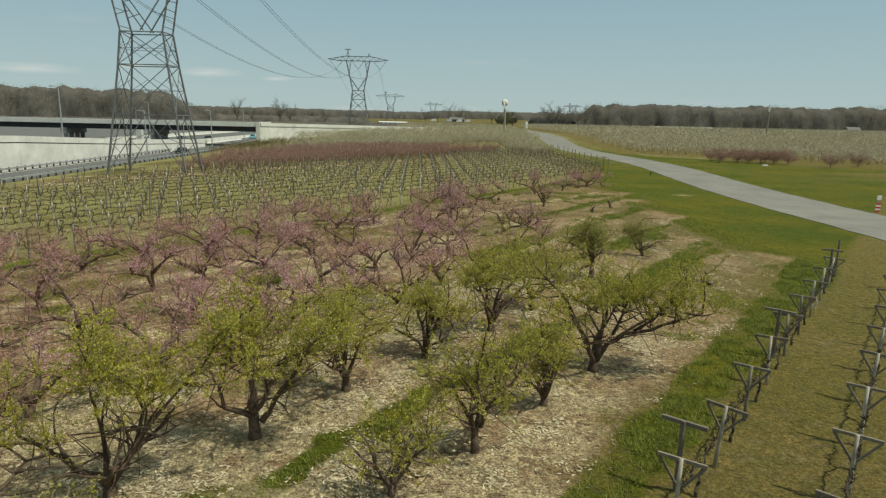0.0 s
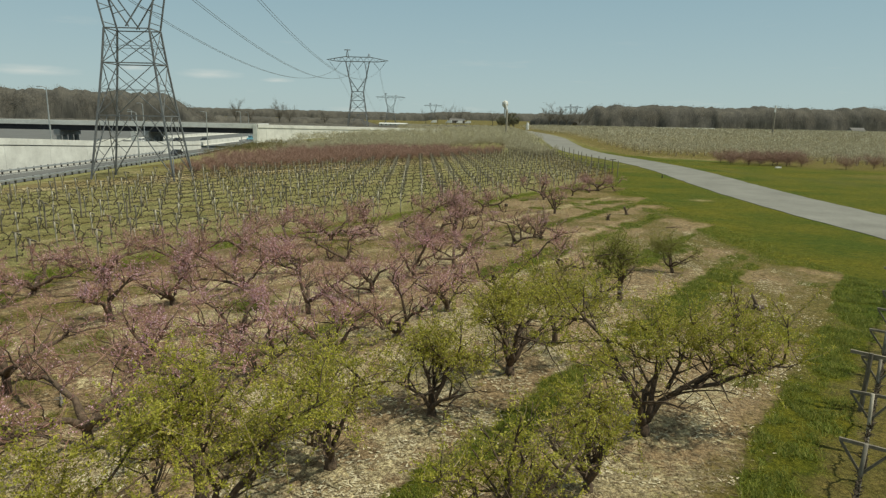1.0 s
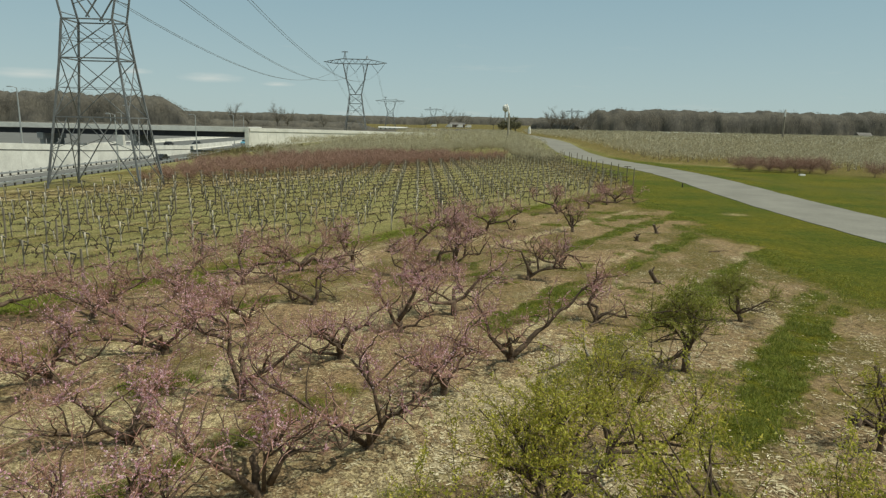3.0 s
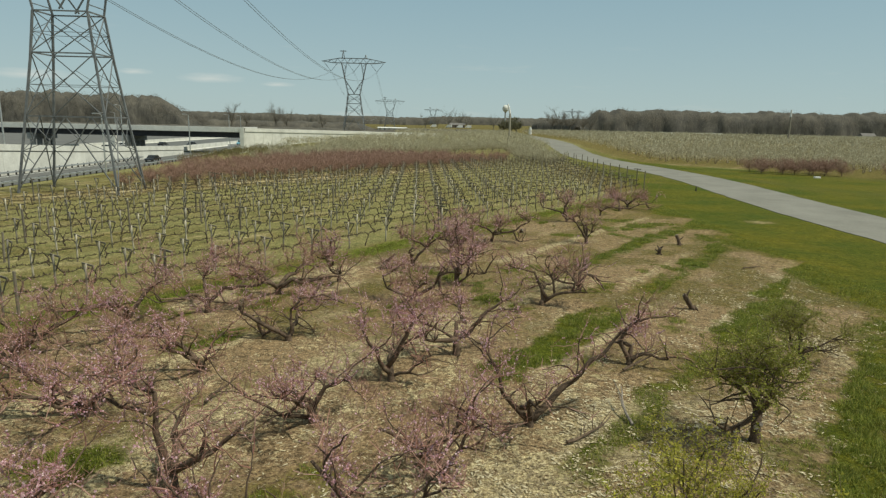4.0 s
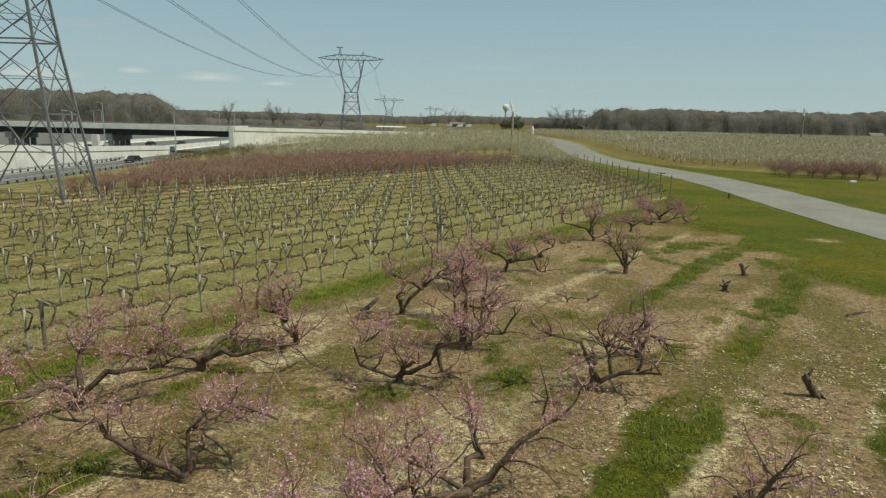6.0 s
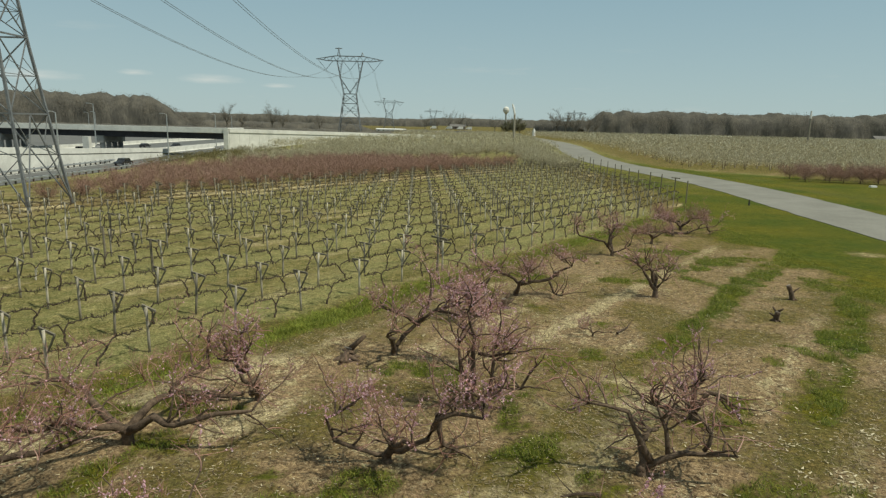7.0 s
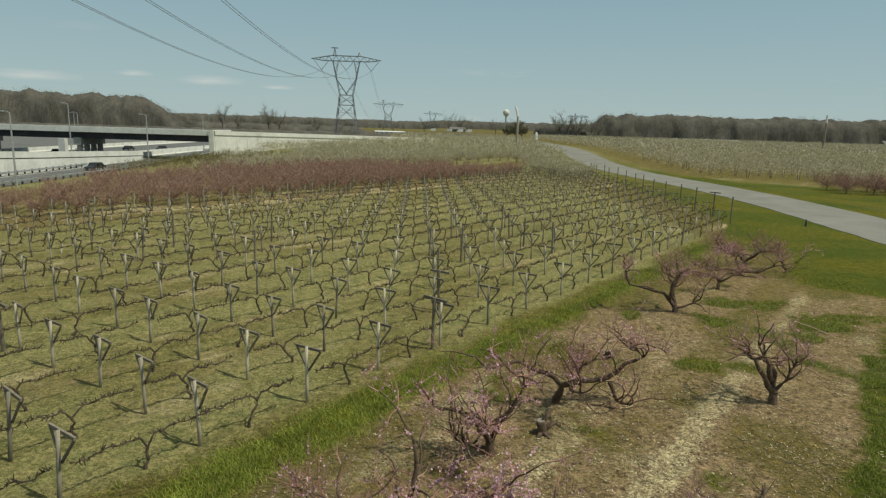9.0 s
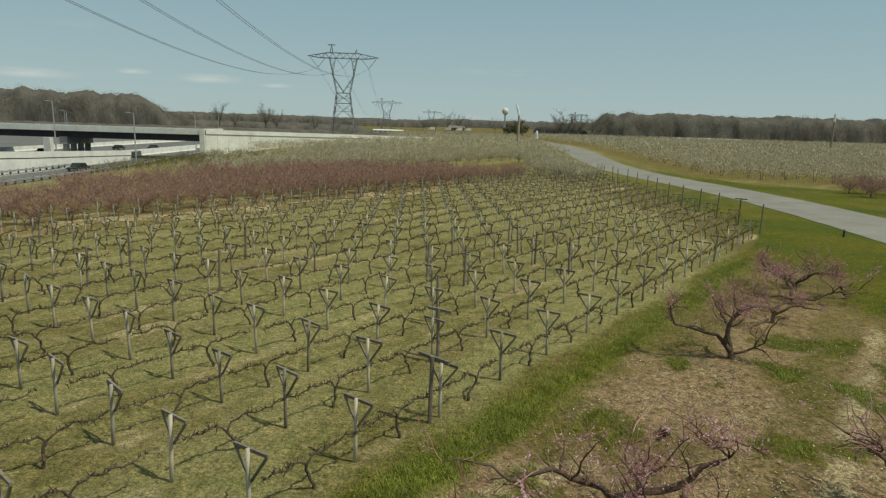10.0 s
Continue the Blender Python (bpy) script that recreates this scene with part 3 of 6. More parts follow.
def guard_rail(x, y0, y1):
    g = thing("guard_rail", "galvanised steel guard rail on dark posts along the highway", "guard rail")
    z = float(height(x, 60))
    s = Soup()
    prof = [(0.0, 0.45), (0.07, 0.52), (0.0, 0.6), (0.07, 0.68), (0.0, 0.75)]
    stops = list(range(y0, y1 + 1, 10))
    for y in stops:
        s.v += [(x - drift(y) + a, y, z + h) for a, h in prof] + [(x - drift(y) + a - 0.02, y, z + h) for a, h in prof]
    for i in range(len(stops) - 1):
        for k in range(10 * i, 10 * i + 4):
            s.f += [(k, k + 1, k + 11, k + 10), (k + 6, k + 5, k + 15, k + 16)]
    part("rail", s, M_GUARD, g)
    ps = Soup()
    ps.box(-0.1, 0.1, -0.1, 0.1, -0.3, 0.8)
    me = ps.mesh("rail_post", M_GUARDPOST)
    for i in range(int((y1 - y0) / 2.0)):
        p = part("rail_post", me, None, g)
        p.location = (x - drift(y0 + i * 2.0) - 0.13, y0 + i * 2.0, z)


guard_rail(-61.2, 40, 290)
guard_rail(-71.3, 60, 180)


def ramp_wall():
    w = thing("retaining_wall", "pale concrete retaining wall beside a highway ramp", "wall", kind="structure")
    s, c = Soup(), Soup()
    ys = list(range(-60, 204, 12))
    top = lambda y: float(np.interp(y, [-60, 60, 103, 149, 185, 200], [4.6, 4.4, 3.4, 1.1, -0.1, -0.6]))
    for a, b in zip(ys[:-1], ys[1:]):
        s.add([(-72, a + 0.02, -2.8), (-72, b - 0.02, -2.8), (-72, b - 0.02, top(b) - 1.25), (-72, a + 0.02, top(a) - 1.25),
               (-72.5, a + 0.02, -2.8), (-72.5, b - 0.02, -2.8), (-72.5, b - 0.02, top(b) - 1.25), (-72.5, a + 0.02, top(a) - 1.25)],
              [(0, 3, 2, 1), (4, 5, 6, 7), (3, 7, 6, 2), (0, 4, 7, 3), (1, 2, 6, 5)])
        c.add([(-71.9, a, top(a) - 1.05), (-71.9, b, top(b) - 1.05), (-71.9, b, top(b)), (-71.9, a, top(a)),
               (-72.3, a, top(a) - 1.05), (-72.3, b, top(b) - 1.05), (-72.3, b, top(b)), (-72.3, a, top(a))],
              [(0, 3, 2, 1), (4, 5, 6, 7), (3, 7, 6, 2), (0, 1, 5, 4), (0, 4, 7, 3), (1, 2, 6, 5)])
    # grey strip in the joint: the coping's shadow line put into its colour
    r = Soup()
    for a, b in zip(ys[:-1], ys[1:]):
        r.add([(-72.32, a, top(a) - 1.4), (-72.32, b, top(b) - 1.4), (-72.32, b, top(b) - 1.0), (-72.32, a, top(a) - 1.0)], [(0, 3, 2, 1)])
    part("shadow_joint", r, M_PIER, w)
    part("wall_panels", s, M_CONCRETE, w)
    part("parapet", c, M_CONCRETE, w)
    d = Soup()
    for a, b in zip(ys[:-1], ys[1:]):
        d.add([(-72.5, a, top(a) - 1.0), (-72.5, b, top(b) - 1.0), (-80.5, b, top(b) - 1.0), (-80.5, a, top(a) - 1.0),
               (-80.5, b, -2.8), (-80.5, a, -2.8)], [(0, 1, 2, 3), (3, 2, 4, 5)])
    part("ramp_deck", d, M_ASPHALT, w)


ramp_wall()


def barrier(x, y0, y1, z, h, label):
    g = thing("concrete_barrier", label, "barrier")
    s = Soup()
    for a, b in ((0.0, 5.96),):
        prof = [(-0.3, 0), (-0.3, 0.1), (-0.12, 0.35), (-0.09, h), (0.09, h), (0.12, 0.35), (0.3, 0.1), (0.3, 0)]
        s.add([(p, a, q) for p, q in prof] + [(p, b, q) for p, q in prof],
              [(k, k + 8, (k + 1) % 8 + 8, (k + 1) % 8) for k in range(8)] + [tuple(range(8)), tuple(range(15, 7, -1))])
    me = s.mesh("segment", M_CONCRETE)
    for i in range(int((y1 - y0) / 6)):
        part("segment", me, None, g).location = (x, y0 + 6 * i, z)


barrier(-84, 40, 330, -2.6, 1.1, "long pale concrete median barrier between highway lanes")
barrier(-79, 194, 250, -2.6, 1.2, "short pale concrete barrier at the ramp mouth")
barrier(-112, 40, 420, -2.6, 1.3, "long pale concrete barrier at the far highway edge")


def overpass():
    o = thing("overpass", "concrete highway overpass with dark girders on column piers", "bridge", kind="structure")
    x0, x1, y = -420.0, -57.5, 198.0
    s = Soup()
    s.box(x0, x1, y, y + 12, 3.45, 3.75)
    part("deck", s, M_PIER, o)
    for n, yy in (("near", y - 0.25), ("far", y + 11.9)):
        s = Soup()
        k = x0
        while k < x1 - 1:
            s.box(k, min(k + 11.95, x1), yy, yy + 0.35, 3.55, 4.75)
            k += 12
        part("parapet", s, M_CONCRETE, o, "pale concrete parapet")
    for i in range(5):
        s = Soup()
        yy = y + 0.7 + i * 2.5
        s.box(x0, x1, yy, yy + 0.5, 1.95, 2.1)
        s.box(x0, x1, yy + 0.2, yy + 0.3, 2.1, 3.35)
        s.box(x0, x1, yy, yy + 0.5, 3.35, 3.45)
        part("girder", s, M_DARKGIRDER, o)
    # darker grey than the walls: shade under the deck is in the colour
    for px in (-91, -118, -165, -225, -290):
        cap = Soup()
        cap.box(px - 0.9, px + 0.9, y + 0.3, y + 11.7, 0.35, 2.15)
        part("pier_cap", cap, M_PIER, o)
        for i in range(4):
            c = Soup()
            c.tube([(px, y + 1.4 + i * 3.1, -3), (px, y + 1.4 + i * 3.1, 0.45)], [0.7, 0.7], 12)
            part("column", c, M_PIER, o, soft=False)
    # paler than the other piers: its sunlight is put into the colour
    s = Soup()
    s.box(-94.6, -93.0, y - 1.6, y - 0.3, -3, 1.9)
    part("pier_wall", s, M_CONCRETE, o, "concrete pier coloured pale as if sunlit")
    # abutment and approach walls that lead off over the field
    ab = Soup()
    ab.box(-58.2, -57, y - 0.6, y + 12.6, -3, 4.9)
    part("abutment", ab, M_CONCRETE, o)
    w, c = Soup(), Soup()
    ax, ay, n = 0.66, 0.75, 28
    at = lambda k, o, z: (-57.0 + ax * 3 * k - ay * -o, y + ay * 3 * k - ax * o, z)
    for k in range(n):
        t0, t1 = 4.75 - k * 0.05, 4.75 - (k + 1) * 0.05
        q = 0.007
        w.add([at(k + q, 0.1, -1), at(k + 1 - q, 0.1, -1), at(k + 1 - q, 0.1, t1 - 1.0), at(k + q, 0.1, t0 - 1.0),
               at(k + q, -0.3, -1), at(k + 1 - q, -0.3, -1), at(k + 1 - q, -0.3, t1 - 1.0), at(k + q, -0.3, t0 - 1.0)],
              [(0, 1, 2, 3), (7, 6, 5, 4), (3, 2, 6, 7), (0, 3, 7, 4), (1, 5, 6, 2)])
        c.add([at(k, 0.3, t0 - 1.0), at(k + 1, 0.3, t1 - 1.0), at(k + 1, 0.3, t1), at(k, 0.3, t0),
               at(k, -0.3, t0 - 1.0), at(k + 1, -0.3, t1 - 1.0), at(k + 1, -0.3, t1), at(k, -0.3, t0)],
              [(0, 1, 2, 3), (7, 6, 5, 4), (3, 2, 6, 7), (0, 4, 5, 1)])
    part("wall_panels", w, M_CONCRETE, o)
    part("coping", c, M_CONCRETE, o)
    f = Soup()
    e = at(n, 0, 2.7)
    f.add([(-57, y, 3.7), e, (e[0] - 6, y + 60, 2.7), (-57, y + 12, 3.7), (*e[:2], -1), (e[0] - 6, y + 60, -1), (-57, y + 12, -1)],
          [(0, 1, 2, 3), (1, 4, 5, 2), (2, 5, 6, 3)])
    part("approach_deck", f, M_ASPHALT, o)


overpass()


def street_lamp(x, y, z, h, arm=0.9):
    g = thing("street_lamp", "slim pale grey metal highway lamp post", "street lamp", "highway lamps", at=(x, y, z))
    s = Soup()
    s.tube([(0, 0, 0), (0, 0, h * 0.5), (0, 0, h)], [0.16, 0.13, 0.09], 8)
    part("pole", s, M_GUARD, g)
    s = Soup()
    s.tube([(0, 0, h - 0.1), (-arm * 0.5, 0, h + 0.12), (-arm, 0, h + 0.15)], [0.06, 0.05, 0.05], 6)
    a = part("arm", s, M_GUARD, g)
    s = Soup()
    s.box(-arm - 0.7, -arm, -0.16, 0.16, h + 0.08, h + 0.24)
    part("lamp_head", s, M_GUARD, a)


street_lamp(-72.2, 121, 2.3, 9.4)
for lx, ly, lh in ((-60.2, 129, 10.2), (-67, 184, 10.6), (-86, 187, 12.6), (-60.2, 84, 10.2), (-74, 236, 11), (-120, 250, 11), (-150, 300, 11), (-100, 330, 11)):
    street_lamp(lx, ly, float(height(lx, ly)), lh)


def car(x, y, z, turn, paint, label, truck=False):
    g = thing("pickup_truck" if truck else "car", label, "truck" if truck else "car", at=(x, y, z), turn=turn)
    L, H = (2.7, 0.95) if truck else (2.25, 0.8)
    s = Soup()
    prof = [(-L, 0.35), (-L, H), (-L * 0.55, H + 0.08), (L * 0.5, H + 0.05), (L * 0.97, H - 0.12), (L, 0.4)]
    s.add([(-0.88, p, q) for p, q in prof] + [(0.88, p, q) for p, q in prof], [(k, (k + 1) % 6, (k + 1) % 6 + 6, k + 6) for k in range(6)] + [tuple(range(5, -1, -1)), tuple(range(6, 12))])
    part("body", s, M_CARS[paint], g)
    s = Soup()
    cab = [(-L * 0.1, H), (0.05, H + 0.75), (L * 0.3, H + 0.75), (L * 0.55, H)] if truck else [(-L * 0.8, H), (-L * 0.5, H + 0.58), (L * 0.2, H + 0.6), (L * 0.55, H)]
    s.add([(-0.79, p, q) for p, q in cab] + [(0.79, p, q) for p, q in cab], [(0, 1, 5, 4), (2, 3, 7, 6), (3, 2, 1, 0), (4, 5, 6, 7)])
    cabin = part("cabin", s, M_CARS[paint], g)
    shrink = lambda a, b, t: (a[0] + (b[0] - a[0]) * t, a[1] + (b[1] - a[1]) * t)
    for e in (-0.795, 0.795):
        s = Soup()
        mid = ((cab[0][0] + cab[3][0]) / 2, H + 0.3)
        s.add([(e, *shrink(q, mid, 0.14)) for q in cab], [(0, 1, 2, 3)])
        part("side_window", s, M_GLASS, cabin)
    for a, b, name in ((cab[0], cab[1], "rear_window"), (cab[3], cab[2], "windscreen")):
        s = Soup()
        push = -0.012 if a is cab[0] else 0.012
        lo, hi = shrink(a, b, 0.12), shrink(a, b, 0.88)
        s.add([(-0.7, lo[0] + push, lo[1] + 0.01), (0.7, lo[0] + push, lo[1] + 0.01), (0.7, hi[0] + push, hi[1] + 0.01), (-0.7, hi[0] + push, hi[1] + 0.01)], [(0, 1, 2, 3)])
        part(name, s, M_GLASS, cabin)
    s = Soup()
    s.box(-0.78, 0.78, cab[1][0], cab[2][0], cab[1][1] - 0.03, cab[1][1] + 0.04)
    part("roof", s, M_CARS[paint], g)
    for wx in (-0.82, 0.82):
        for wy in (-L * 0.62, L * 0.62):
            s = Soup()
            s.tube([(wx - 0.1, wy, 0.33), (wx + 0.1, wy, 0.33)], [0.34, 0.34], 10)
            w = part("wheel", s, M_TYRE, g)
            s = Soup()
            s.tube([(wx - 0.11, wy, 0.33), (wx + 0.11, wy, 0.33)], [0.2, 0.2], 8)
            part("rim", s, M_GUARD, w, "grey steel rim")


car(-97, 236, -2.53, 0, "black", "black car on the highway beyond the overpass")
car(-90, 243, -2.53, 180, "black", "dark car on the highway beyond the overpass")
car(-100, 205, -2.53, 0, "black", "dark car on the highway under the overpass")
car(-66, 160, -2.54, 180, "black", "black car on the near highway lane")
car(-78.5, 262, -2.55, 180, "blue", "pale blue pickup truck on the highway", True)
car(-105, 225, -2.53, 0, "white", "white car on the highway beyond the overpass")
# ---- power line ----
def pylon(x, y, z, turn, scale=1.0, bar=0.125, detail=True):
    """A lattice tower: four splayed legs to a waist, two arms that open into a wide cross beam."""
    g = thing("pylon", "grey steel lattice transmission pylon with wide cross beam", "pylon", "power line pylons", at=(x, y, z), turn=turn)
    WAIST, BEAM, TOP = 17.9, 31.2, 33.2
    hw = lambda h: np.interp(h, [0, 7.4, 13.3, WAIST], [5.05, 3.95, 3.15, 2.65])
    hd = lambda h: np.interp(h, [0, 7.4, 13.3, WAIST], [3.2, 2.5, 2.0, 1.7])
    corner = lambda h, sx, sy: Vector((sx * hw(h), sy * hd(h), h)) * scale
    legs = [(-1, -1), (1, -1), (1, 1), (-1, 1)]
    for cx, cy in legs:
        s = Soup()
        for a, b in ((-0.5, 7.4), (7.4, 13.3), (13.3, WAIST)):
            s.beam(corner(a, cx, cy), corner(b, cx, cy), bar * 1.5 * scale)
        part("leg", s, M_STEEL, g)
    levels = [0.0, 7.7, 13.9, WAIST]
    for f in range(4):
        p, q = legs[f], legs[(f + 1) % 4]
        s = Soup()
        for a, b in zip(levels[:-1], levels[1:]):
            s.beam(corner(b, *p), corner(b, *q), bar * scale)
            if a == 0.0:
                mid = (corner(b, *p) + corner(b, *q)) / 2
                for e in (p, q):
                    s.beam(corner(0.2, *e), mid, bar * 0.75 * scale)
                    m1, m2 = corner(0.2, *e).lerp(mid, 0.36), corner(0.2, *e).lerp(mid, 0.68)
                    s.beam(corner(4.2, *e), m1, bar * 0.45 * scale)
                    s.beam(corner(4.2, *e), m2, bar * 0.45 * scale)
                    s.beam(corner(7.7, *e), m2, bar * 0.45 * scale)
            else:
                s.beam(corner(a, *p), corner(b, *q), bar * 0.65 * scale)
                s.beam(corner(a, *q), corner(b, *p), bar * 0.65 * scale)
                h = (a + b) / 2
                s.beam(corner(h, *p), corner(h, *q), bar * 0.4 * scale)
                for e, o in ((p, q), (q, p)):
                    s.beam(corner(h, *e), corner(a, *e).lerp(corner(b, *o), 0.27), bar * 0.35 * scale)
                    s.beam(corner(h, *e), corner(b, *e).lerp(corner(a, *o), 0.27), bar * 0.35 * scale)
        part("lattice", s, M_STEEL, g)
    for sx in (-1, 1):
        s = Soup()
        for sy in (-1, 1):
            lo, out, hi = Vector((sx * 2.6, sy * 1.7, WAIST)), Vector((sx * 5.4, sy * 1.2, BEAM)), Vector((sx * 3.2, sy * 1.2, BEAM))
            s.beam(lo * scale, out * scale, bar * 1.3 * scale)
            inner = Vector((-sx * 0.2, sy * 1.5, WAIST + 0.2))
            el = Vector((sx * 4.3, sy * 1.3, WAIST + 6.8))
            s.beam(inner * scale, el * scale, bar * scale)
            s.beam((lo.lerp(out, 0.3)) * scale, (inner.lerp(el, 0.6)) * scale, bar * 0.6 * scale)
            s.beam((lo.lerp(out, 0.15)) * scale, (inner.lerp(el, 0.35)) * scale, bar * 0.6 * scale)
            s.beam(el * scale, hi * scale, bar * 0.8 * scale)
            prev = lo.lerp(out, 0.5)
            for k in range(1, 5):
                nxt = (el.lerp(hi, k / 4) if k % 2 else lo.lerp(out, 0.5 + k / 8))
                s.beam(prev * scale, nxt * scale, bar * 0.55 * scale)
                prev = nxt
        for k in range(6):
            t = 0.05 + k * 0.16
            a = Vector((sx * (2.6 + 2.8 * t), -1.7 + 0.5 * t, WAIST + 13.3 * t))
            b = Vector((sx * (2.6 + 2.8 * t), 1.7 - 0.5 * t, WAIST + 13.3 * t))
            s.beam(a * scale, b * scale, bar * 0.6 * scale)
        part("upper_arm", s, M_STEEL, g)
    s = Soup()
    for sy in (-1, 1):
        s.beam(Vector((-14, sy * 0.2, BEAM + 0.6)) * scale, Vector((-9, sy * 1.2, BEAM)) * scale, bar * scale)
        s.beam(Vector((14, sy * 0.2, BEAM + 0.6)) * scale, Vector((9, sy * 1.2, BEAM)) * scale, bar * scale)
        s.beam(Vector((-9, sy * 1.2, BEAM)) * scale, Vector((9, sy * 1.2, BEAM)) * scale, bar * scale)
        s.beam(Vector((-6, sy * 1.0, TOP)) * scale, Vector((6, sy * 1.0, TOP)) * scale, bar * scale)
        for e in (-1, 1):
            s.beam(Vector((e * 6, sy * 1.0, TOP)) * scale, Vector((e * 14, sy * 0.2, BEAM + 0.6)) * scale, bar * scale)
        n = 20
        for k in range(n):
            xa, xb = -14 + 28 * k / n, -14 + 28 * (k + 1) / n
            zt = lambda q: np.interp(abs(q), [6, 14], [TOP, BEAM + 0.6])
            zb = lambda q: np.interp(abs(q), [9, 14], [BEAM, BEAM + 0.6])
            yw = lambda q: np.interp(abs(q), [6, 14], [1.0, 0.2])
            a = Vector((xa, sy * yw(xa), zt(xa) if k % 2 else zb(xa)))
            b = Vector((xb, sy * yw(xb), zb(xb) if k % 2 else zt(xb)))
            s.beam(a * scale, b * scale, bar * 0.6 * scale)
    part("cross_beam", s, M_STEEL, g)
    for px, hh in ((-4.6, 3.4), (5.2, 1.6)):
        s = Soup()
        for sy in (-1, 1):
            s.beam(Vector((px - 0.5, sy * 0.8, TOP)) * scale, Vector((px, 0, TOP + hh)) * scale, bar * scale)
            s.beam(Vector((px + 0.5, sy * 0.8, TOP)) * scale, Vector((px, 0, TOP + hh)) * scale, bar * scale)
        if hh > 2:
            s.beam(Vector((px - 1.4, 0, TOP + 3.0)) * scale, Vector((px + 1.4, 0, TOP + 3.0)) * scale, bar * 2.0 * scale)
        part("peak", s, M_STEEL, g)
    for px in (-10, 0, 10):
        s = Soup()
        for e in (-1, 1):
            a, b = Vector((px + e * 3.0, 0, BEAM + 0.1)), Vector((px, 0, BEAM - 3.6))
            s.tube([a * scale, b * scale], [0.07 * scale] * 2, 5)
            for k in range(12):
                c = a.lerp(b, 0.1 + k * 0.075) * scale
                s.tube([c + Vector((0, 0, 0.05)), c - Vector((0, 0, 0.05))], [0.17 * scale] * 2, 6)
        part("insulator", s, M_STEEL, g)
    return g


PYLONS = [(-36.3, 80.0, 0.0, 2.0, 0.945, 0.13), (-42.3, 313.0, 0.7, 2.0, 1.03, 0.17), (-77, 900.0, 0.0, 2.0, 1.08, 0.26), (-30, 1500.0, 0.0, 2.0, 1.1, 0.4), (-35, -190, 0, 2.0, 0.945, 0.13), (176, 900, 0, 20, 0.8, 0.3)]
for row in PYLONS:
    made = pylon(*row)
    if row[1] >= 900:
        made.scale.x = 1.35  # the far towers are broader than they are tall


def conductor(a, b, sag, offset, twin):
    s = Soup()
    a, b = Vector(a), Vector(b)
    for e in (-twin, twin):
        pts = []
        for k in range(49):
            t = k / 48
            p = a.lerp(b, t)
            p.z -= 4 * sag * t * (1 - t)
            pts.append(p + Vector((e, 0, 0)))
        s.tube(pts, [0.035] * 49, 4, cap=False)
    tagged(part("power_cable", s, M_WIRE), "twin grey overhead power cable hung between pylons", "cable", "power cables")


for i, j in ((0, 1), (1, 2), (4, 0)):
    for off in (-10, 0, 10):
        pa, pb = PYLONS[i], PYLONS[j]
        conductor((pa[0] + off * pa[4], pa[1], pa[2] + 27.6 * pa[4]), (pb[0] + off * pb[4], pb[1], pb[2] + 27.6 * pb[4]), 8.5 if (i, j) != (1, 2) else 22, off, 0.25)
# ---- orchard trees ----
def limb(s, rng, p, d, length, r0, r1, steps, wander, lift, sides=6):
    """A gnarled branch; returns its points with their radii."""
    pts, rad = [p.copy()], [r0]
    for k in range(steps):
        d = (d + rand_dir(rng) * wander + Vector((0, 0, lift))).normalized()
        p = p + d * length / steps
        pts.append(p.copy())
        rad.append(r0 + (r1 - r0) * (k + 1) / steps)
    s.tube(pts, [r * rng.uniform(0.88, 1.15) for r in rad], sides)
    return pts, rad, d


def twig(s, rng, p, d, length, r):
    q = p + d * length * 0.5 + rand_dir(rng) * length * 0.06
    e = p + d * length + rand_dir(rng) * length * 0.12
    s.tube([p, q, e], [r, r * 0.75, r * 0.35], 3, cap=False)
    return q, e


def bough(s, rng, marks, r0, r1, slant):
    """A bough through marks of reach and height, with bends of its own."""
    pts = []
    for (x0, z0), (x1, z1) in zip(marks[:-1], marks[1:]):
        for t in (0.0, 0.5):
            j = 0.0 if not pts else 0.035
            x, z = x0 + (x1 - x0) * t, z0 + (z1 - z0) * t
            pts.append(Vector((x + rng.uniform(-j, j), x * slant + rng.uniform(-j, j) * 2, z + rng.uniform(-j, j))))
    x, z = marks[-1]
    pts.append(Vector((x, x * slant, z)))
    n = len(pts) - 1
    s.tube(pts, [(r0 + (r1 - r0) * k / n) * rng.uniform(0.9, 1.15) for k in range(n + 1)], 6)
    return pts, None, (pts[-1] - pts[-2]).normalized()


def scaffold(s, rng, top, turn, reach):
    """A low crooked bough: up from the fork to an elbow, then out almost level."""
    r, z, side = 0.0, top.z - 0.05, 0.0
    marks = [(0.0, z, 0.0)]
    z += rng.uniform(0.3, 0.65)
    marks.append((reach * rng.uniform(0.2, 0.3), z, rng.uniform(-0.1, 0.1)))
    for f in (0.5, 0.75, 1.0):
        z += rng.uniform(-0.12, 0.34)
        side += rng.uniform(-0.28, 0.28)
        marks.append((reach * (f + rng.uniform(-0.06, 0.06)), max(z, 0.45), side))
    c, k = math.cos(turn), math.sin(turn)
    pts = []
    for (r0, z0, q0), (r1, z1, q1) in zip(marks[:-1], marks[1:]):
        for t in (0.0, 0.5):
            j = 0.0 if not pts else 0.045
            r, z, q = r0 + (r1 - r0) * t + rng.uniform(-j, j), z0 + (z1 - z0) * t + rng.uniform(-j, j), q0 + (q1 - q0) * t + rng.uniform(-j, j)
            pts.append(Vector((top.x + r * c - q * k, top.y + r * k + q * c, z)))
    r, z, q = marks[-1]
    pts.append(Vector((top.x + r * c - q * k, top.y + r * k + q * c, z)))
    n = len(pts) - 1
    s.tube(pts, [(0.088 - 0.06 * k / n) * rng.uniform(0.9, 1.18) for k in range(n + 1)], 7)
    return pts, None, (pts[-1] - pts[-2]).normalized()


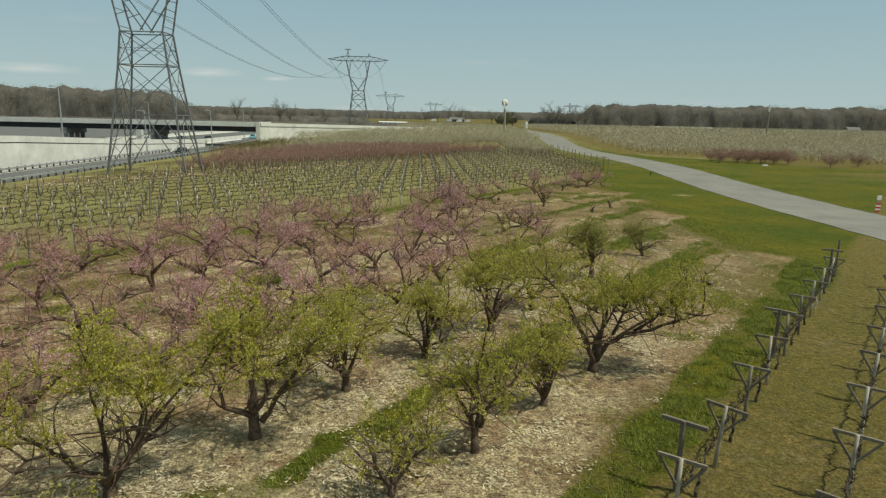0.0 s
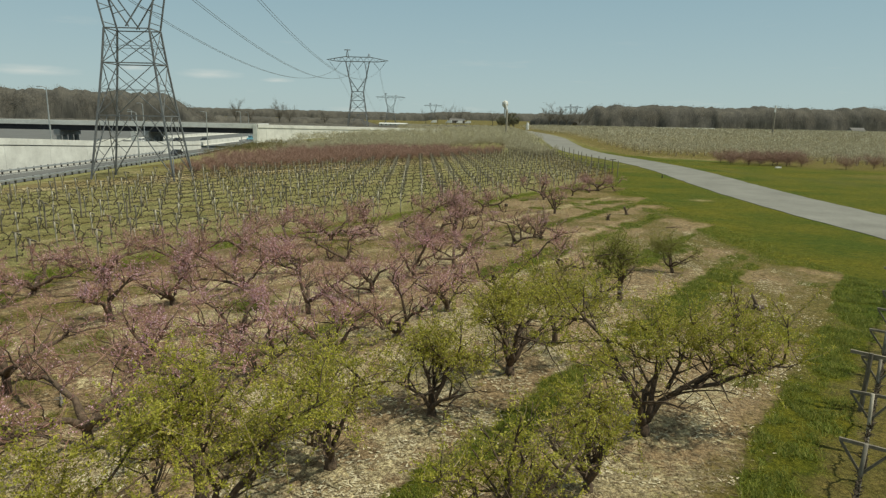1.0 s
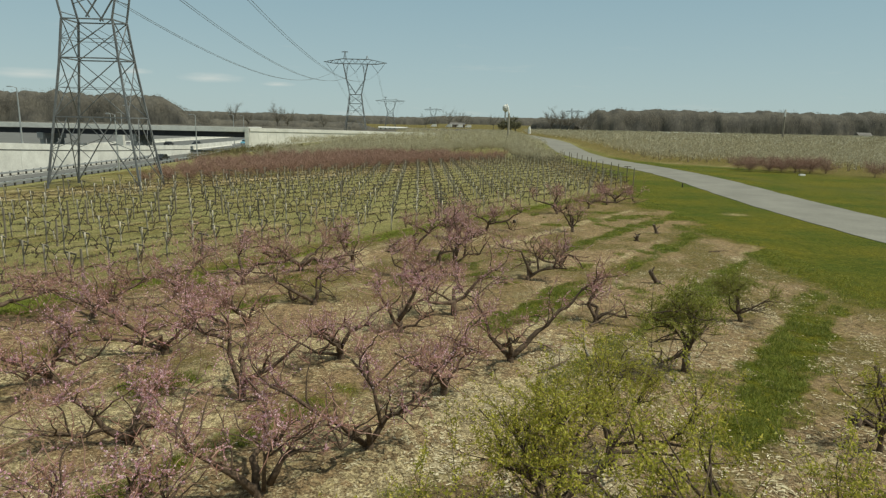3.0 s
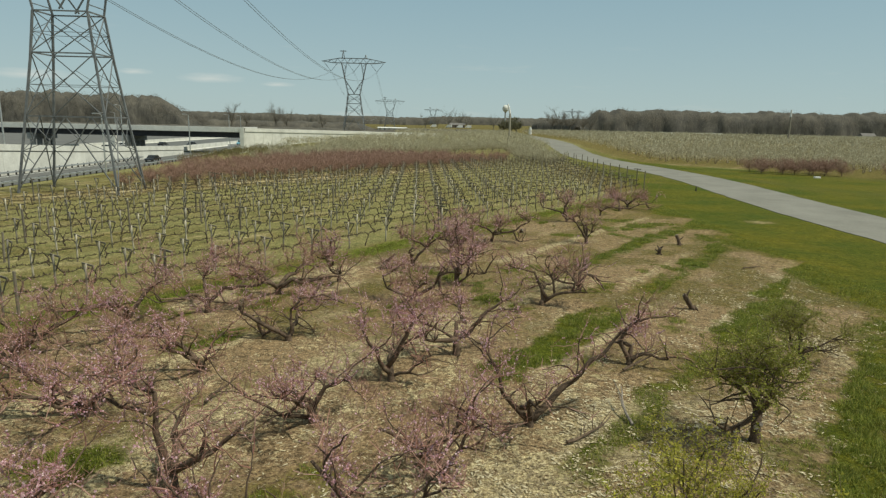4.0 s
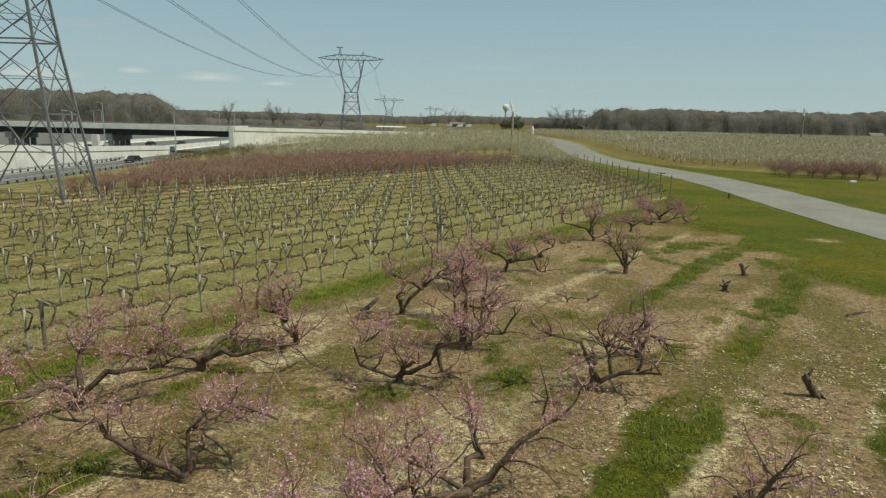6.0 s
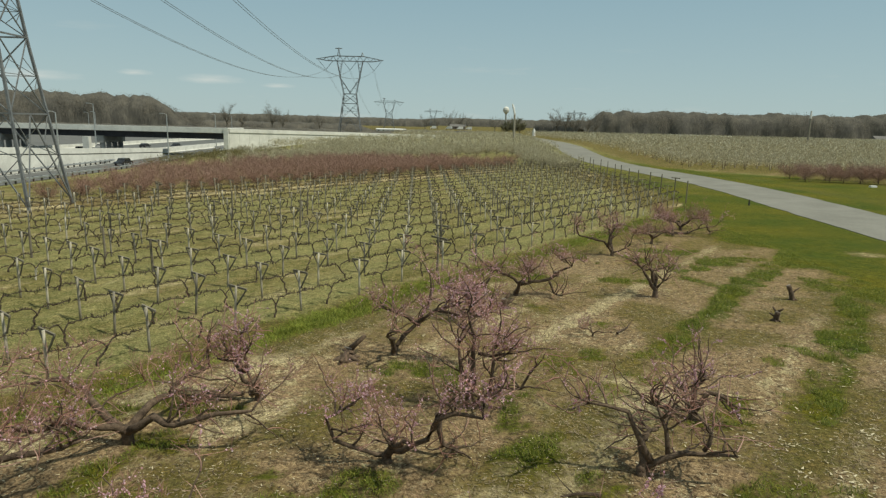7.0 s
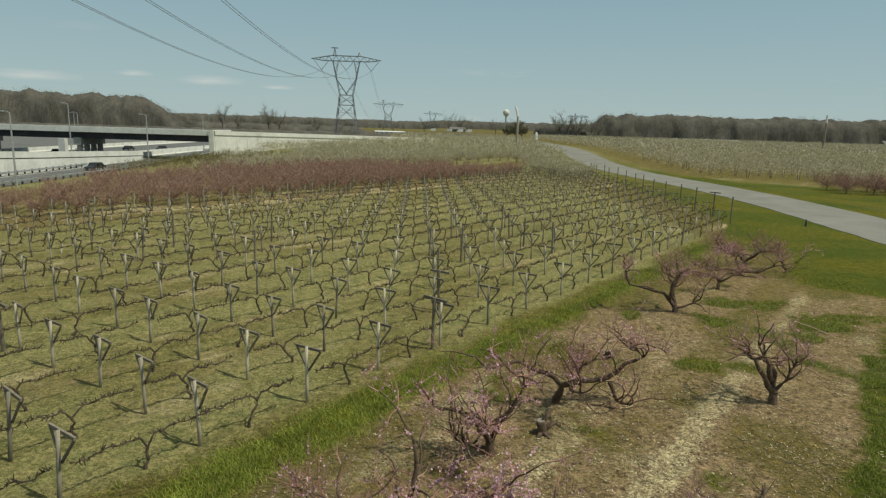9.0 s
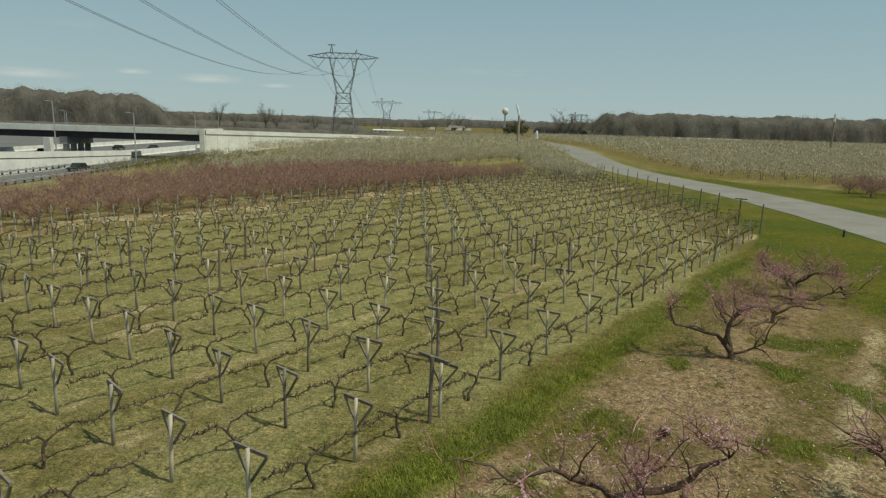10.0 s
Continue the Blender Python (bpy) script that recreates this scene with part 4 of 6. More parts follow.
def peach_meshes(seed, spread=2.1, limbs=4, twigs=230, bloom=900, form=None):
    """Trunk and boughs, the mass of fine red shoots along the outer boughs, and the blossom on them."""
    rng = random.Random(seed)
    w, t, b = Soup(), Soup(), Soup()
    tall = rng.uniform(0.28, 0.5) if form is None else max(form[0][0][1], 0.15)
    base = Vector((0, 0, -0.15))
    top = Vector((rng.uniform(-0.15, 0.15), rng.uniform(-0.15, 0.15), tall))
    if form:
        top = Vector((form[0][0][0], 0, tall))
    w.tube([base, base.lerp(top, 0.25) + Vector((0.02, 0.01, 0)), base.lerp(top, 0.6), top], [0.18, 0.13, 0.115, 0.105], 9)
    # a knuckle where the boughs part
    w.tube([top - Vector((0, 0, 0.08)), top, top + Vector((0.02, 0.01, 0.09))], [0.10, 0.118, 0.06], 8)
    spots = []
    first = rng.uniform(0, 6.28)
    for i in range(limbs if form is None else len(form) + 1):
        if form is not None and i < len(form):
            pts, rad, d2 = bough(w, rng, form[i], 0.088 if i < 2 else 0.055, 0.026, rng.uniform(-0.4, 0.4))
        elif form is not None:
            pts, rad, d2 = scaffold(w, rng, top, rng.choice((-1, 1)) * rng.uniform(1.2, 1.9), spread * 0.8)
        else:
            pts, rad, d2 = scaffold(w, rng, top, first + i * 2 * math.pi / limbs + rng.uniform(-0.4, 0.4), spread * rng.uniform(0.85, 1.15))
        spots += [(p, 0.5) for p in pts[len(pts) // 2:]]
        for k in range(rng.randint(6, 8)):
            j = rng.randint(max(2, len(pts) // 3), len(pts) - 1)
            out = rand_dir(rng, 0.2)
            out = (Vector((out.x, out.y, abs(out.z) * 0.7)) + d2 * 0.6).normalized()
            sub, _, d3 = limb(w, rng, pts[j], out, rng.uniform(0.6, 1.5), 0.026, 0.009, 7, 0.4, 0.0, 5)
            spots += [(p, 1.0) for p in sub[1:]]
            for m in range(3):
                q = sub[rng.randint(1, len(sub) - 1)]
                fine, _, _ = limb(t, rng, q, rand_dir(rng, 0.4), rng.uniform(0.35, 0.8), 0.012, 0.005, 4, 0.3, 0.06, 4)
                spots += [(p, 1.0) for p in fine[1:]]
    ends = []
    low = 0.42 * max(p.z for p, _ in spots)
    spots = [q for q in spots if q[0].z > low]
    for k in range(twigs):
        p, _ = rng.choice(spots)
        flat = Vector((p.x, p.y, 0))
        d = (rand_dir(rng, rng.uniform(0.1, 0.6)) + flat * 0.2).normalized()
        q, e = twig(t, rng, p, d, rng.uniform(0.22, 0.6), 0.005)
        ends += [(p, q, e)]
        for m in range(10):
            o = p.lerp(e, rng.uniform(0.1, 1.0))
            t.sliver(o, (d * 0.6 + rand_dir(rng) * 0.9 + Vector((0, 0, 0.45))).normalized(), rand_dir(rng), rng.uniform(0.12, 0.38), 0.0105)
    heavy = [rng.choice(ends)[1] for _ in range(9)]
    for k in range(bloom * 3):
        p, q, e = rng.choice(ends)
        if min((q - h).length for h in heavy) > rng.uniform(0.1, 0.7) and rng.random() > 0.14:
            continue
        c = (p.lerp(q, rng.random()) if rng.random() < 0.4 else q.lerp(e, rng.random())) + rand_dir(rng) * 0.02
        for m in range(2):
            d = rand_dir(rng)
            b.leaf(c - d * 0.021, d, rand_dir(rng), 0.042, 0.038)
    return w.mesh("trunk", M_BARK, True), t.mesh("twig_mass", M_TWIG), b.mesh("blossom", M_BLOSSOM)


def plum_meshes(seed, tall=3.2, spread=2.0, leaves=5200, limbs=4, leaf_mat=None, form=None, full=1.0):
    rng = random.Random(seed)
    w, t, b = Soup(), Soup(), Soup()
    fork = rng.uniform(0.45, 0.75)
    top = Vector((rng.uniform(-0.2, 0.2), rng.uniform(-0.2, 0.2), fork))
    if form:
        top = Vector((form[0][0][0], 0, max(form[0][0][1], 0.25)))
    w.tube([(0, 0, -0.15), (0.02, 0, 0.12), top * 0.6, top], [q * full**0.4 for q in (0.19, 0.15, 0.13, 0.125)], 8)
    spots = []
    first = rng.uniform(0, 6.28)
    for i in range(limbs if form is None else len(form) + 2):
        a = first + i * 2 * math.pi / limbs + rng.uniform(-0.5, 0.5)
        d = Vector((math.cos(a), math.sin(a), rng.uniform(0.7, 1.5))).normalized()
        if form is not None and i >= len(form):
            d = Vector((rng.uniform(-0.4, 0.4), 1 if i == len(form) else -1, 1.1)).normalized()
        if form is not None and i < len(form):
            pts, rad, d2 = bough(w, rng, form[i], (0.085 if i < 3 else 0.05) * full**0.4, 0.025, rng.uniform(-0.35, 0.35))
        else:
            pts, rad, d2 = limb(w, rng, top - Vector((0, 0, 0.06)), d, rng.uniform(0.8, 1.05) * math.hypot(spread, tall - fork) * 0.85 * full**0.5, 0.085 * full**0.4, 0.025, 8, 0.32, 0.03)
        spots += [p for p in pts[(len(pts) // 2 if form is None else 3):]] * (1 if form is None else 2)
        for k in range(round(3 + 4 * full)):
            j = rng.randint(len(pts) // 3, len(pts) - 1)
            out = rand_dir(rng, 0.25)
            out = (Vector((out.x, out.y, out.z * 0.5)) + d2 * 0.45).normalized()
            sub, _, d3 = limb(w, rng, pts[j], out, rng.uniform(0.7, 1.5) * (0.75 + 0.25 * full), 0.03, 0.011, 6, 0.3, 0.03, 5)
            spots += sub[1:] * 2
            for m in range(2):
                q = sub[rng.randint(2, len(sub) - 1)]
                fine, _, _ = limb(w, rng, q, rand_dir(rng, 0.4), rng.uniform(0.4, 0.9), 0.013, 0.006, 3, 0.22, 0.05, 4)
                spots += fine[1:] * 2
    ends = []
    crest = max(p.z for p in spots)
    spots = [p for p in spots if p.z > (0.52 if full > 0.6 else 0.42) * crest]
    for k in range(round(400 * full)):
        p = rng.choice(spots)
        d = (rand_dir(rng, rng.uniform(0.15, 0.7)) + Vector((p.x, p.y, 0)) * 0.14).normalized()
        q, e = twig(t, rng, p, d, rng.uniform(0.4, 0.7 + 0.4 * full), 0.0065)
        ends.append((p, q, e))
    for k in range(leaves):
        p, q, e = rng.choice(ends)
        c = (p.lerp(q, rng.random()) if rng.random() < 0.45 else q.lerp(e, rng.random())) + rand_dir(rng) * rng.uniform(0.01, 0.06)
        d = rand_dir(rng, 0.35)
        b.sliver(c, d, rand_dir(rng), rng.uniform(0.042, 0.075), rng.uniform(0.032, 0.048))
    return w.mesh("trunk", M_BARK, True), t.mesh("twig_mass", M_TWIG_PLUM), b.mesh("foliage", leaf_mat or M_PLUM_LEAF)


def plant(name, meshes, names, x, y, turn, size, label, category, group):
    g = thing(name, label, category, group, at=(x, y, float(height(x, y)) + 0.02), turn=turn)
    g.scale = (size, size, size)
    for n, me in zip(names, meshes):
        p = part(n, me, None, g)
        if n != "trunk":
            tagged(p, kind="stuff")
    return g


PEACH = [peach_meshes(100 + k, 1.9 + 0.12 * (k % 4), 3 + k % 3, (170 if k < 5 else 230) + 20 * (k % 3), (350, 600, 1000, 420)[k % 4]) for k in range(10)]
PLUM = [plum_meshes(200 + k, 2.9 + 0.2 * (k % 3), 1.7 + 0.15 * (k % 3), 13500 + 900 * (k % 3), 3 + k % 3) for k in range(5)]
SHRUB = [plum_meshes(260, 2.5, 1.3, 16000, 5, M_WILLOW_LEAF)]


def sawn_scars(spots):
    """Pale round saw cuts on a tree's trunk."""
    for dx, h, r in spots:
        s = Soup()
        s.tube([(dx, -0.10, h), (dx - 0.01, -0.16, h + 0.03)], [r, r * 0.9], 9)
        yield s


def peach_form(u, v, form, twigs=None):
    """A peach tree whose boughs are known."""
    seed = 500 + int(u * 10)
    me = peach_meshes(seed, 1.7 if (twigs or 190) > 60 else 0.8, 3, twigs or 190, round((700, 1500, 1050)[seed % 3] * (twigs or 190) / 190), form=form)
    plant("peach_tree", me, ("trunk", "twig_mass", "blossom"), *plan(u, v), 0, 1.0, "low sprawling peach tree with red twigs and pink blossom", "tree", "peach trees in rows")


def plum_form(u, v, form, full=1.0, mat=None, label="gnarled plum tree with fresh yellow-green spring leaves"):
    seed = 700 + int(u * 10)
    me = plum_meshes(seed, 2.6, 1.5, round((12500 + 1500 * len(form)) * full), 3, mat, form, full)
    g = plant("plum_tree", me, ("trunk", "twig_mass", "foliage"), *plan(u, v), 0, 1.0, label, "tree", "plum trees in rows")
    if mat is not None:
        for cut in sawn_scars(((-0.06, 0.42, 0.06), (0.05, 0.5, 0.055))):
            part("saw_cut", cut, M_PALEBARK, g, "pale sawn wood")


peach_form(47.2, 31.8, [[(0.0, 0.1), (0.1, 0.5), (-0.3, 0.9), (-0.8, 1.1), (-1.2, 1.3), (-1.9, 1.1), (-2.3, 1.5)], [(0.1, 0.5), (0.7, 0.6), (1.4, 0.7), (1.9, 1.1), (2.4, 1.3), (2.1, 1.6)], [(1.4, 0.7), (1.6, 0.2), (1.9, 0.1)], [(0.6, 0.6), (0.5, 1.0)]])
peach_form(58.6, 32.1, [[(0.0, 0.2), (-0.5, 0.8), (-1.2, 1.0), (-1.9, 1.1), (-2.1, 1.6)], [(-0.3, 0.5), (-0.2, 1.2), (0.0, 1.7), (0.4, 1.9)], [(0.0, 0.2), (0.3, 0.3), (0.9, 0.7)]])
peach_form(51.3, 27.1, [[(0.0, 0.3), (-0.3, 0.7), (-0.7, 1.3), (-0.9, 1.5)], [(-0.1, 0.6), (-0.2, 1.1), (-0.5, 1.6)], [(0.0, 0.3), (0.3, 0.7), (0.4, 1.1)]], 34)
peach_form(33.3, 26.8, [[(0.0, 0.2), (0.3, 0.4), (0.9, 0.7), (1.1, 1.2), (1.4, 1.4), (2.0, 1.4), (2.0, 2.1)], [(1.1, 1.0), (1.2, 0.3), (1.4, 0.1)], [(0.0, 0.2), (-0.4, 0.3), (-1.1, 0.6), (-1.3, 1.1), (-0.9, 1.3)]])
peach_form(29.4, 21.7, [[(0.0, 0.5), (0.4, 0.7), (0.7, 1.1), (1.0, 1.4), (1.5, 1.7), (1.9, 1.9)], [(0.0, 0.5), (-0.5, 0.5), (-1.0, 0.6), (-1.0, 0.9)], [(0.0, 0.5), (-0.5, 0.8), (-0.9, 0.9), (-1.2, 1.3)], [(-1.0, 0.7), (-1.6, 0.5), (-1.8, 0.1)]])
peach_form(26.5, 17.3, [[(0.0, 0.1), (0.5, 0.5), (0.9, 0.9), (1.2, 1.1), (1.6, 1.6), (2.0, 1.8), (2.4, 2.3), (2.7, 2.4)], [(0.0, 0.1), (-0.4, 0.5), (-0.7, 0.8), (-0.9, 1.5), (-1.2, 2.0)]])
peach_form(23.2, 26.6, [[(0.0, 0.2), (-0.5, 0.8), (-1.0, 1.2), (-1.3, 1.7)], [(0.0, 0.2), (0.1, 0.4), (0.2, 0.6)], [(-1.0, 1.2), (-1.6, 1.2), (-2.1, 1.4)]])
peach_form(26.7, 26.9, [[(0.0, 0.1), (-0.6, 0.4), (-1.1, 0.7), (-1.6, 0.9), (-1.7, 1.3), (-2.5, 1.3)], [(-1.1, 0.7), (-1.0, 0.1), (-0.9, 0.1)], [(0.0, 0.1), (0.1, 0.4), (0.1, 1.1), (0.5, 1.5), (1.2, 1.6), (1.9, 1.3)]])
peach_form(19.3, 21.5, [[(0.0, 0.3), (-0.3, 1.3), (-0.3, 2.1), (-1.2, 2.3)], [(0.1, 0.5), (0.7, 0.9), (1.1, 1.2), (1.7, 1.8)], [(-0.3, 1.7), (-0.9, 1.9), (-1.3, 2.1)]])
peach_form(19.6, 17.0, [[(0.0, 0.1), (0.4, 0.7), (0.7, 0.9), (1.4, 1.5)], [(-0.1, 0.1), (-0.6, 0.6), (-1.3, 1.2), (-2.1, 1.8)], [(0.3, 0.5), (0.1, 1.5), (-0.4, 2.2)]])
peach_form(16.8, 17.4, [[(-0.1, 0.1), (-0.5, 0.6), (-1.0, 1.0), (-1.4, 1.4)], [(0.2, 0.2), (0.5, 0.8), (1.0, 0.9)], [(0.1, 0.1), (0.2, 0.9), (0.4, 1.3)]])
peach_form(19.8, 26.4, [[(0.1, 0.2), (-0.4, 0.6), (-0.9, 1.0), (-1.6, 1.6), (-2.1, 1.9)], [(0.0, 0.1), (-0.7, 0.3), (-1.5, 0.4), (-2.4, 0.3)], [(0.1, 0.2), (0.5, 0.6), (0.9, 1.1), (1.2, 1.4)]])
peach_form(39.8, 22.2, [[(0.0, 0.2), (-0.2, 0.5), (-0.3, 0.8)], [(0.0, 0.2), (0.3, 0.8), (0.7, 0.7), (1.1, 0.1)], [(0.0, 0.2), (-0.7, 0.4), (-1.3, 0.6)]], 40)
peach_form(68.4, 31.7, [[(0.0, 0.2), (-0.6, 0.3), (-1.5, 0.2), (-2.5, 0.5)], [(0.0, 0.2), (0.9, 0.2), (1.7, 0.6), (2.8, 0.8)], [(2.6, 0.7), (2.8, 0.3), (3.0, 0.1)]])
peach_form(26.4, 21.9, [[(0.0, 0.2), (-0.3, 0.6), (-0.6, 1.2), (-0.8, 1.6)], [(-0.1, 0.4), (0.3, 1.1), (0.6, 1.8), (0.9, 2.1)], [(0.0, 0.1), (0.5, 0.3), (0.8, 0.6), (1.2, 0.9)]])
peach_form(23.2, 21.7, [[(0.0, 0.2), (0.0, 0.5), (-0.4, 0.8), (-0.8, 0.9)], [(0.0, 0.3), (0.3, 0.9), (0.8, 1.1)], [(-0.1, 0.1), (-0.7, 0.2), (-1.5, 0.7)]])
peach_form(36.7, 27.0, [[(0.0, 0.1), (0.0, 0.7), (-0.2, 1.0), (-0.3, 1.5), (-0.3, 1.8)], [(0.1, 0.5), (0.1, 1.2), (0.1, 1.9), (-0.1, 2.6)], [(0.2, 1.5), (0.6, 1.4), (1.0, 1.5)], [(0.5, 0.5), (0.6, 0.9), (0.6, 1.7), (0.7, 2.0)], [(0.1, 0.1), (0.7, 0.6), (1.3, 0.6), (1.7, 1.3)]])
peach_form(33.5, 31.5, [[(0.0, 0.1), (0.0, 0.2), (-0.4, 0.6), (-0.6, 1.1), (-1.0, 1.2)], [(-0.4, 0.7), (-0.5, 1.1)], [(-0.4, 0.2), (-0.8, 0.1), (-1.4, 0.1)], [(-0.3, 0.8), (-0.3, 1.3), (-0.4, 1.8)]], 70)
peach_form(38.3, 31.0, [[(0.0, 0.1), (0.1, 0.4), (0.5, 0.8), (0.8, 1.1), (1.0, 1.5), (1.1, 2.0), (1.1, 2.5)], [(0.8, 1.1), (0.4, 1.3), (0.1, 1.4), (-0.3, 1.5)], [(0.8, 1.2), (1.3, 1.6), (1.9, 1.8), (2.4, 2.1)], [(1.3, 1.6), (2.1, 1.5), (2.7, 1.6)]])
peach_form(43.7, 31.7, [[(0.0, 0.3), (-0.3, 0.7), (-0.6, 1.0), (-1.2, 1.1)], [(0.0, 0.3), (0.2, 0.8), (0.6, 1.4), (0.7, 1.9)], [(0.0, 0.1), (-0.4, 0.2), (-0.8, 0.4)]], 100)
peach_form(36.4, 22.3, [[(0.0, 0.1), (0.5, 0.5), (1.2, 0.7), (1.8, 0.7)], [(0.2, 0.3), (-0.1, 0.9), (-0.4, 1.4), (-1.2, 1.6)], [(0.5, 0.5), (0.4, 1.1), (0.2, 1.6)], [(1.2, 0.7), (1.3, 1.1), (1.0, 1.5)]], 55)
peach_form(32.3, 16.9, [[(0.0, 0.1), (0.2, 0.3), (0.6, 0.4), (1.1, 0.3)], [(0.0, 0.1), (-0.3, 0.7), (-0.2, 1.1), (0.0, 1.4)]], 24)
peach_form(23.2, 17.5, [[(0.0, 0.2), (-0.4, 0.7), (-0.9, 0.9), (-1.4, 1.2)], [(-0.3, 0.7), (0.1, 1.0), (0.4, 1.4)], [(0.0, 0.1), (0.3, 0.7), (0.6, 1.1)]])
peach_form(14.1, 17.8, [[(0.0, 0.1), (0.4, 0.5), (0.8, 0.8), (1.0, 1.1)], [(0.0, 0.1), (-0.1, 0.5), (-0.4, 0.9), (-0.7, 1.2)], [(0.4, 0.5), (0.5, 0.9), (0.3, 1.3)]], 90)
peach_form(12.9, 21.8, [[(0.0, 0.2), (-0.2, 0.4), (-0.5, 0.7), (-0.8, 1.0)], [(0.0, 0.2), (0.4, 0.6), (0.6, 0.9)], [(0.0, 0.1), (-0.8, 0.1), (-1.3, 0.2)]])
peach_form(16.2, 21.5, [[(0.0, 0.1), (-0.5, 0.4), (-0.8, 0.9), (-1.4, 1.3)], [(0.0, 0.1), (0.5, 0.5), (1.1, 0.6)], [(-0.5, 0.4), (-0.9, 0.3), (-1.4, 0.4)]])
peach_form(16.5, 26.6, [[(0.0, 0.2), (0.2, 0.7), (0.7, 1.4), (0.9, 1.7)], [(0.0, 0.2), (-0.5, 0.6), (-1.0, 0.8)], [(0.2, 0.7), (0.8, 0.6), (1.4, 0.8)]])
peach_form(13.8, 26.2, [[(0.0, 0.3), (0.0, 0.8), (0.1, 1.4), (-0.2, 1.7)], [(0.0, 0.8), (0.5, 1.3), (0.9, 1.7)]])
plum_form(8.7, 12.2, [[(0.0, 0.6), (0.0, 1.1), (-0.1, 2.0), (-0.2, 2.4), (-0.2, 3.1)], [(0.2, 0.4), (0.4, 0.7), (0.7, 1.2), (1.1, 1.8), (1.6, 2.6)], [(0.1, 0.5), (-0.7, 0.8), (-0.8, 1.2)]])
plum_form(11.4, 7.5, [[(0.0, 0.5), (-0.2, 1.0), (-0.4, 1.4), (-0.6, 1.9)], [(0.0, 0.6), (0.1, 1.0), (0.1, 1.6), (0.0, 2.2)], [(0.1, 0.7), (0.4, 1.4), (0.8, 1.7), (1.1, 2.2)]], 0.5)
plum_form(18.1, 7.5, [[(0.0, 0.2), (0.4, 0.9), (0.9, 1.2), (1.7, 1.4), (2.5, 1.8), (3.2, 2.0)], [(0.1, 0.3), (0.2, 1.0), (0.3, 1.8), (0.2, 2.5)], [(0.0, 0.3), (-0.4, 1.2), (-1.0, 2.3), (-1.5, 2.8), (-2.2, 2.8)], [(0.6, 1.1), (0.9, 1.8), (1.2, 2.5)], [(0.5, 1.0), (1.2, 1.6), (1.9, 2.0), (2.6, 2.1)], [(1.2, 1.3), (1.9, 1.8), (2.5, 2.4)]], 1.25)
plum_form(14.8, 7.5, [[(0.0, 0.2), (0.0, 0.6), (-0.1, 1.6), (-0.2, 2.6)], [(0.0, 0.3), (0.3, 1.0), (0.5, 1.6)], [(0.0, 0.3), (-0.3, 1.0), (-0.5, 1.5)]], 0.5)
plum_form(5.3, 12.4, [[(0.0, 0.2), (-0.5, 0.6), (-1.0, 1.0), (-1.6, 1.4)], [(0.0, 0.2), (0.5, 1.0), (1.0, 1.7), (1.5, 2.3)], [(0.0, 0.2), (0.0, 1.0), (-0.1, 1.8)], [(0.5, 1.0), (0.7, 1.8), (0.5, 2.4)]], 0.9)
plum_form(8.9, 7.9, [[(0.0, 0.2), (-0.2, 0.5), (-0.4, 1.0), (-0.6, 1.4)], [(0.0, 0.1), (0.1, 0.8), (0.0, 1.4)], [(0.0, 0.1), (0.3, 0.6), (0.6, 1.1)]], 0.2)
plum_form(12.0, 12.4, [[(0.0, 0.3), (-0.2, 0.8), (-0.4, 1.4), (-0.8, 1.7)], [(0.0, 0.3), (0.2, 0.8), (0.5, 1.6), (0.6, 2.2)], [(0.0, 0.3), (0.0, 1.2), (-0.1, 2.1)]], 0.75)
plum_form(15.4, 12.2, [[(0.0, 0.2), (-0.2, 0.6), (-1.0, 1.0)], [(0.0, 0.2), (0.3, 0.9), (0.4, 1.5), (0.9, 1.8)], [(0.0, 0.2), (-0.1, 1.1), (-0.3, 1.8)]], 0.65)
plum_form(19.2, 12.1, [[(0.0, 0.2), (-0.2, 0.9), (-0.2, 1.6), (-0.5, 2.3)], [(0.0, 0.2), (0.4, 0.9), (1.2, 1.7), (2.1, 1.9)], [(0.0, 0.3), (0.2, 1.2), (0.6, 2.5)]])
plum_form(27.3, 7.4, [[(0.0, 0.1), (0.0, 0.5), (-0.15, 1.0), (-0.3, 1.4)], [(0.0, 0.4), (0.15, 0.8), (0.2, 1.2)]], 0.12, None, "thin plum sapling with a few fresh leaves")
# the other plums: metres along and across the rows, size
PLUMS = [(2.0, 12.4, 0.95), (1.9, 7.6, 0.8), (22.6, 12.3, 0.7)]
rng = random.Random(5)
for k, (u, v, size) in enumerate(PLUMS):
    plant("plum_tree", PLUM[k % 5], ("trunk", "twig_mass", "foliage"), *plan(u, v), rng.uniform(0, 360), size,
          "gnarled plum tree with fresh yellow-green spring leaves", "tree", "plum trees in rows")
plum_form(29.3, 12.6, [[(0.0, 0.8), (0.0, 1.2), (0.05, 1.7)], [(-0.05, 0.7), (-0.5, 0.5), (-0.9, 0.45), (-1.2, 0.65)], [(0.0, 0.9), (0.4, 1.25), (0.7, 1.6)], [(0.0, 0.9), (-0.35, 1.3), (-0.6, 1.6)]], 0.7, M_WILLOW_LEAF, "bushy olive-green plum tree with a cut dark trunk")
plant("plum_tree", SHRUB[0], ("trunk", "twig_mass", "foliage"), *plan(36.3, 12.5), 160, 0.6, "small bushy green plum tree with a dark trunk", "tree", "plum trees in rows")

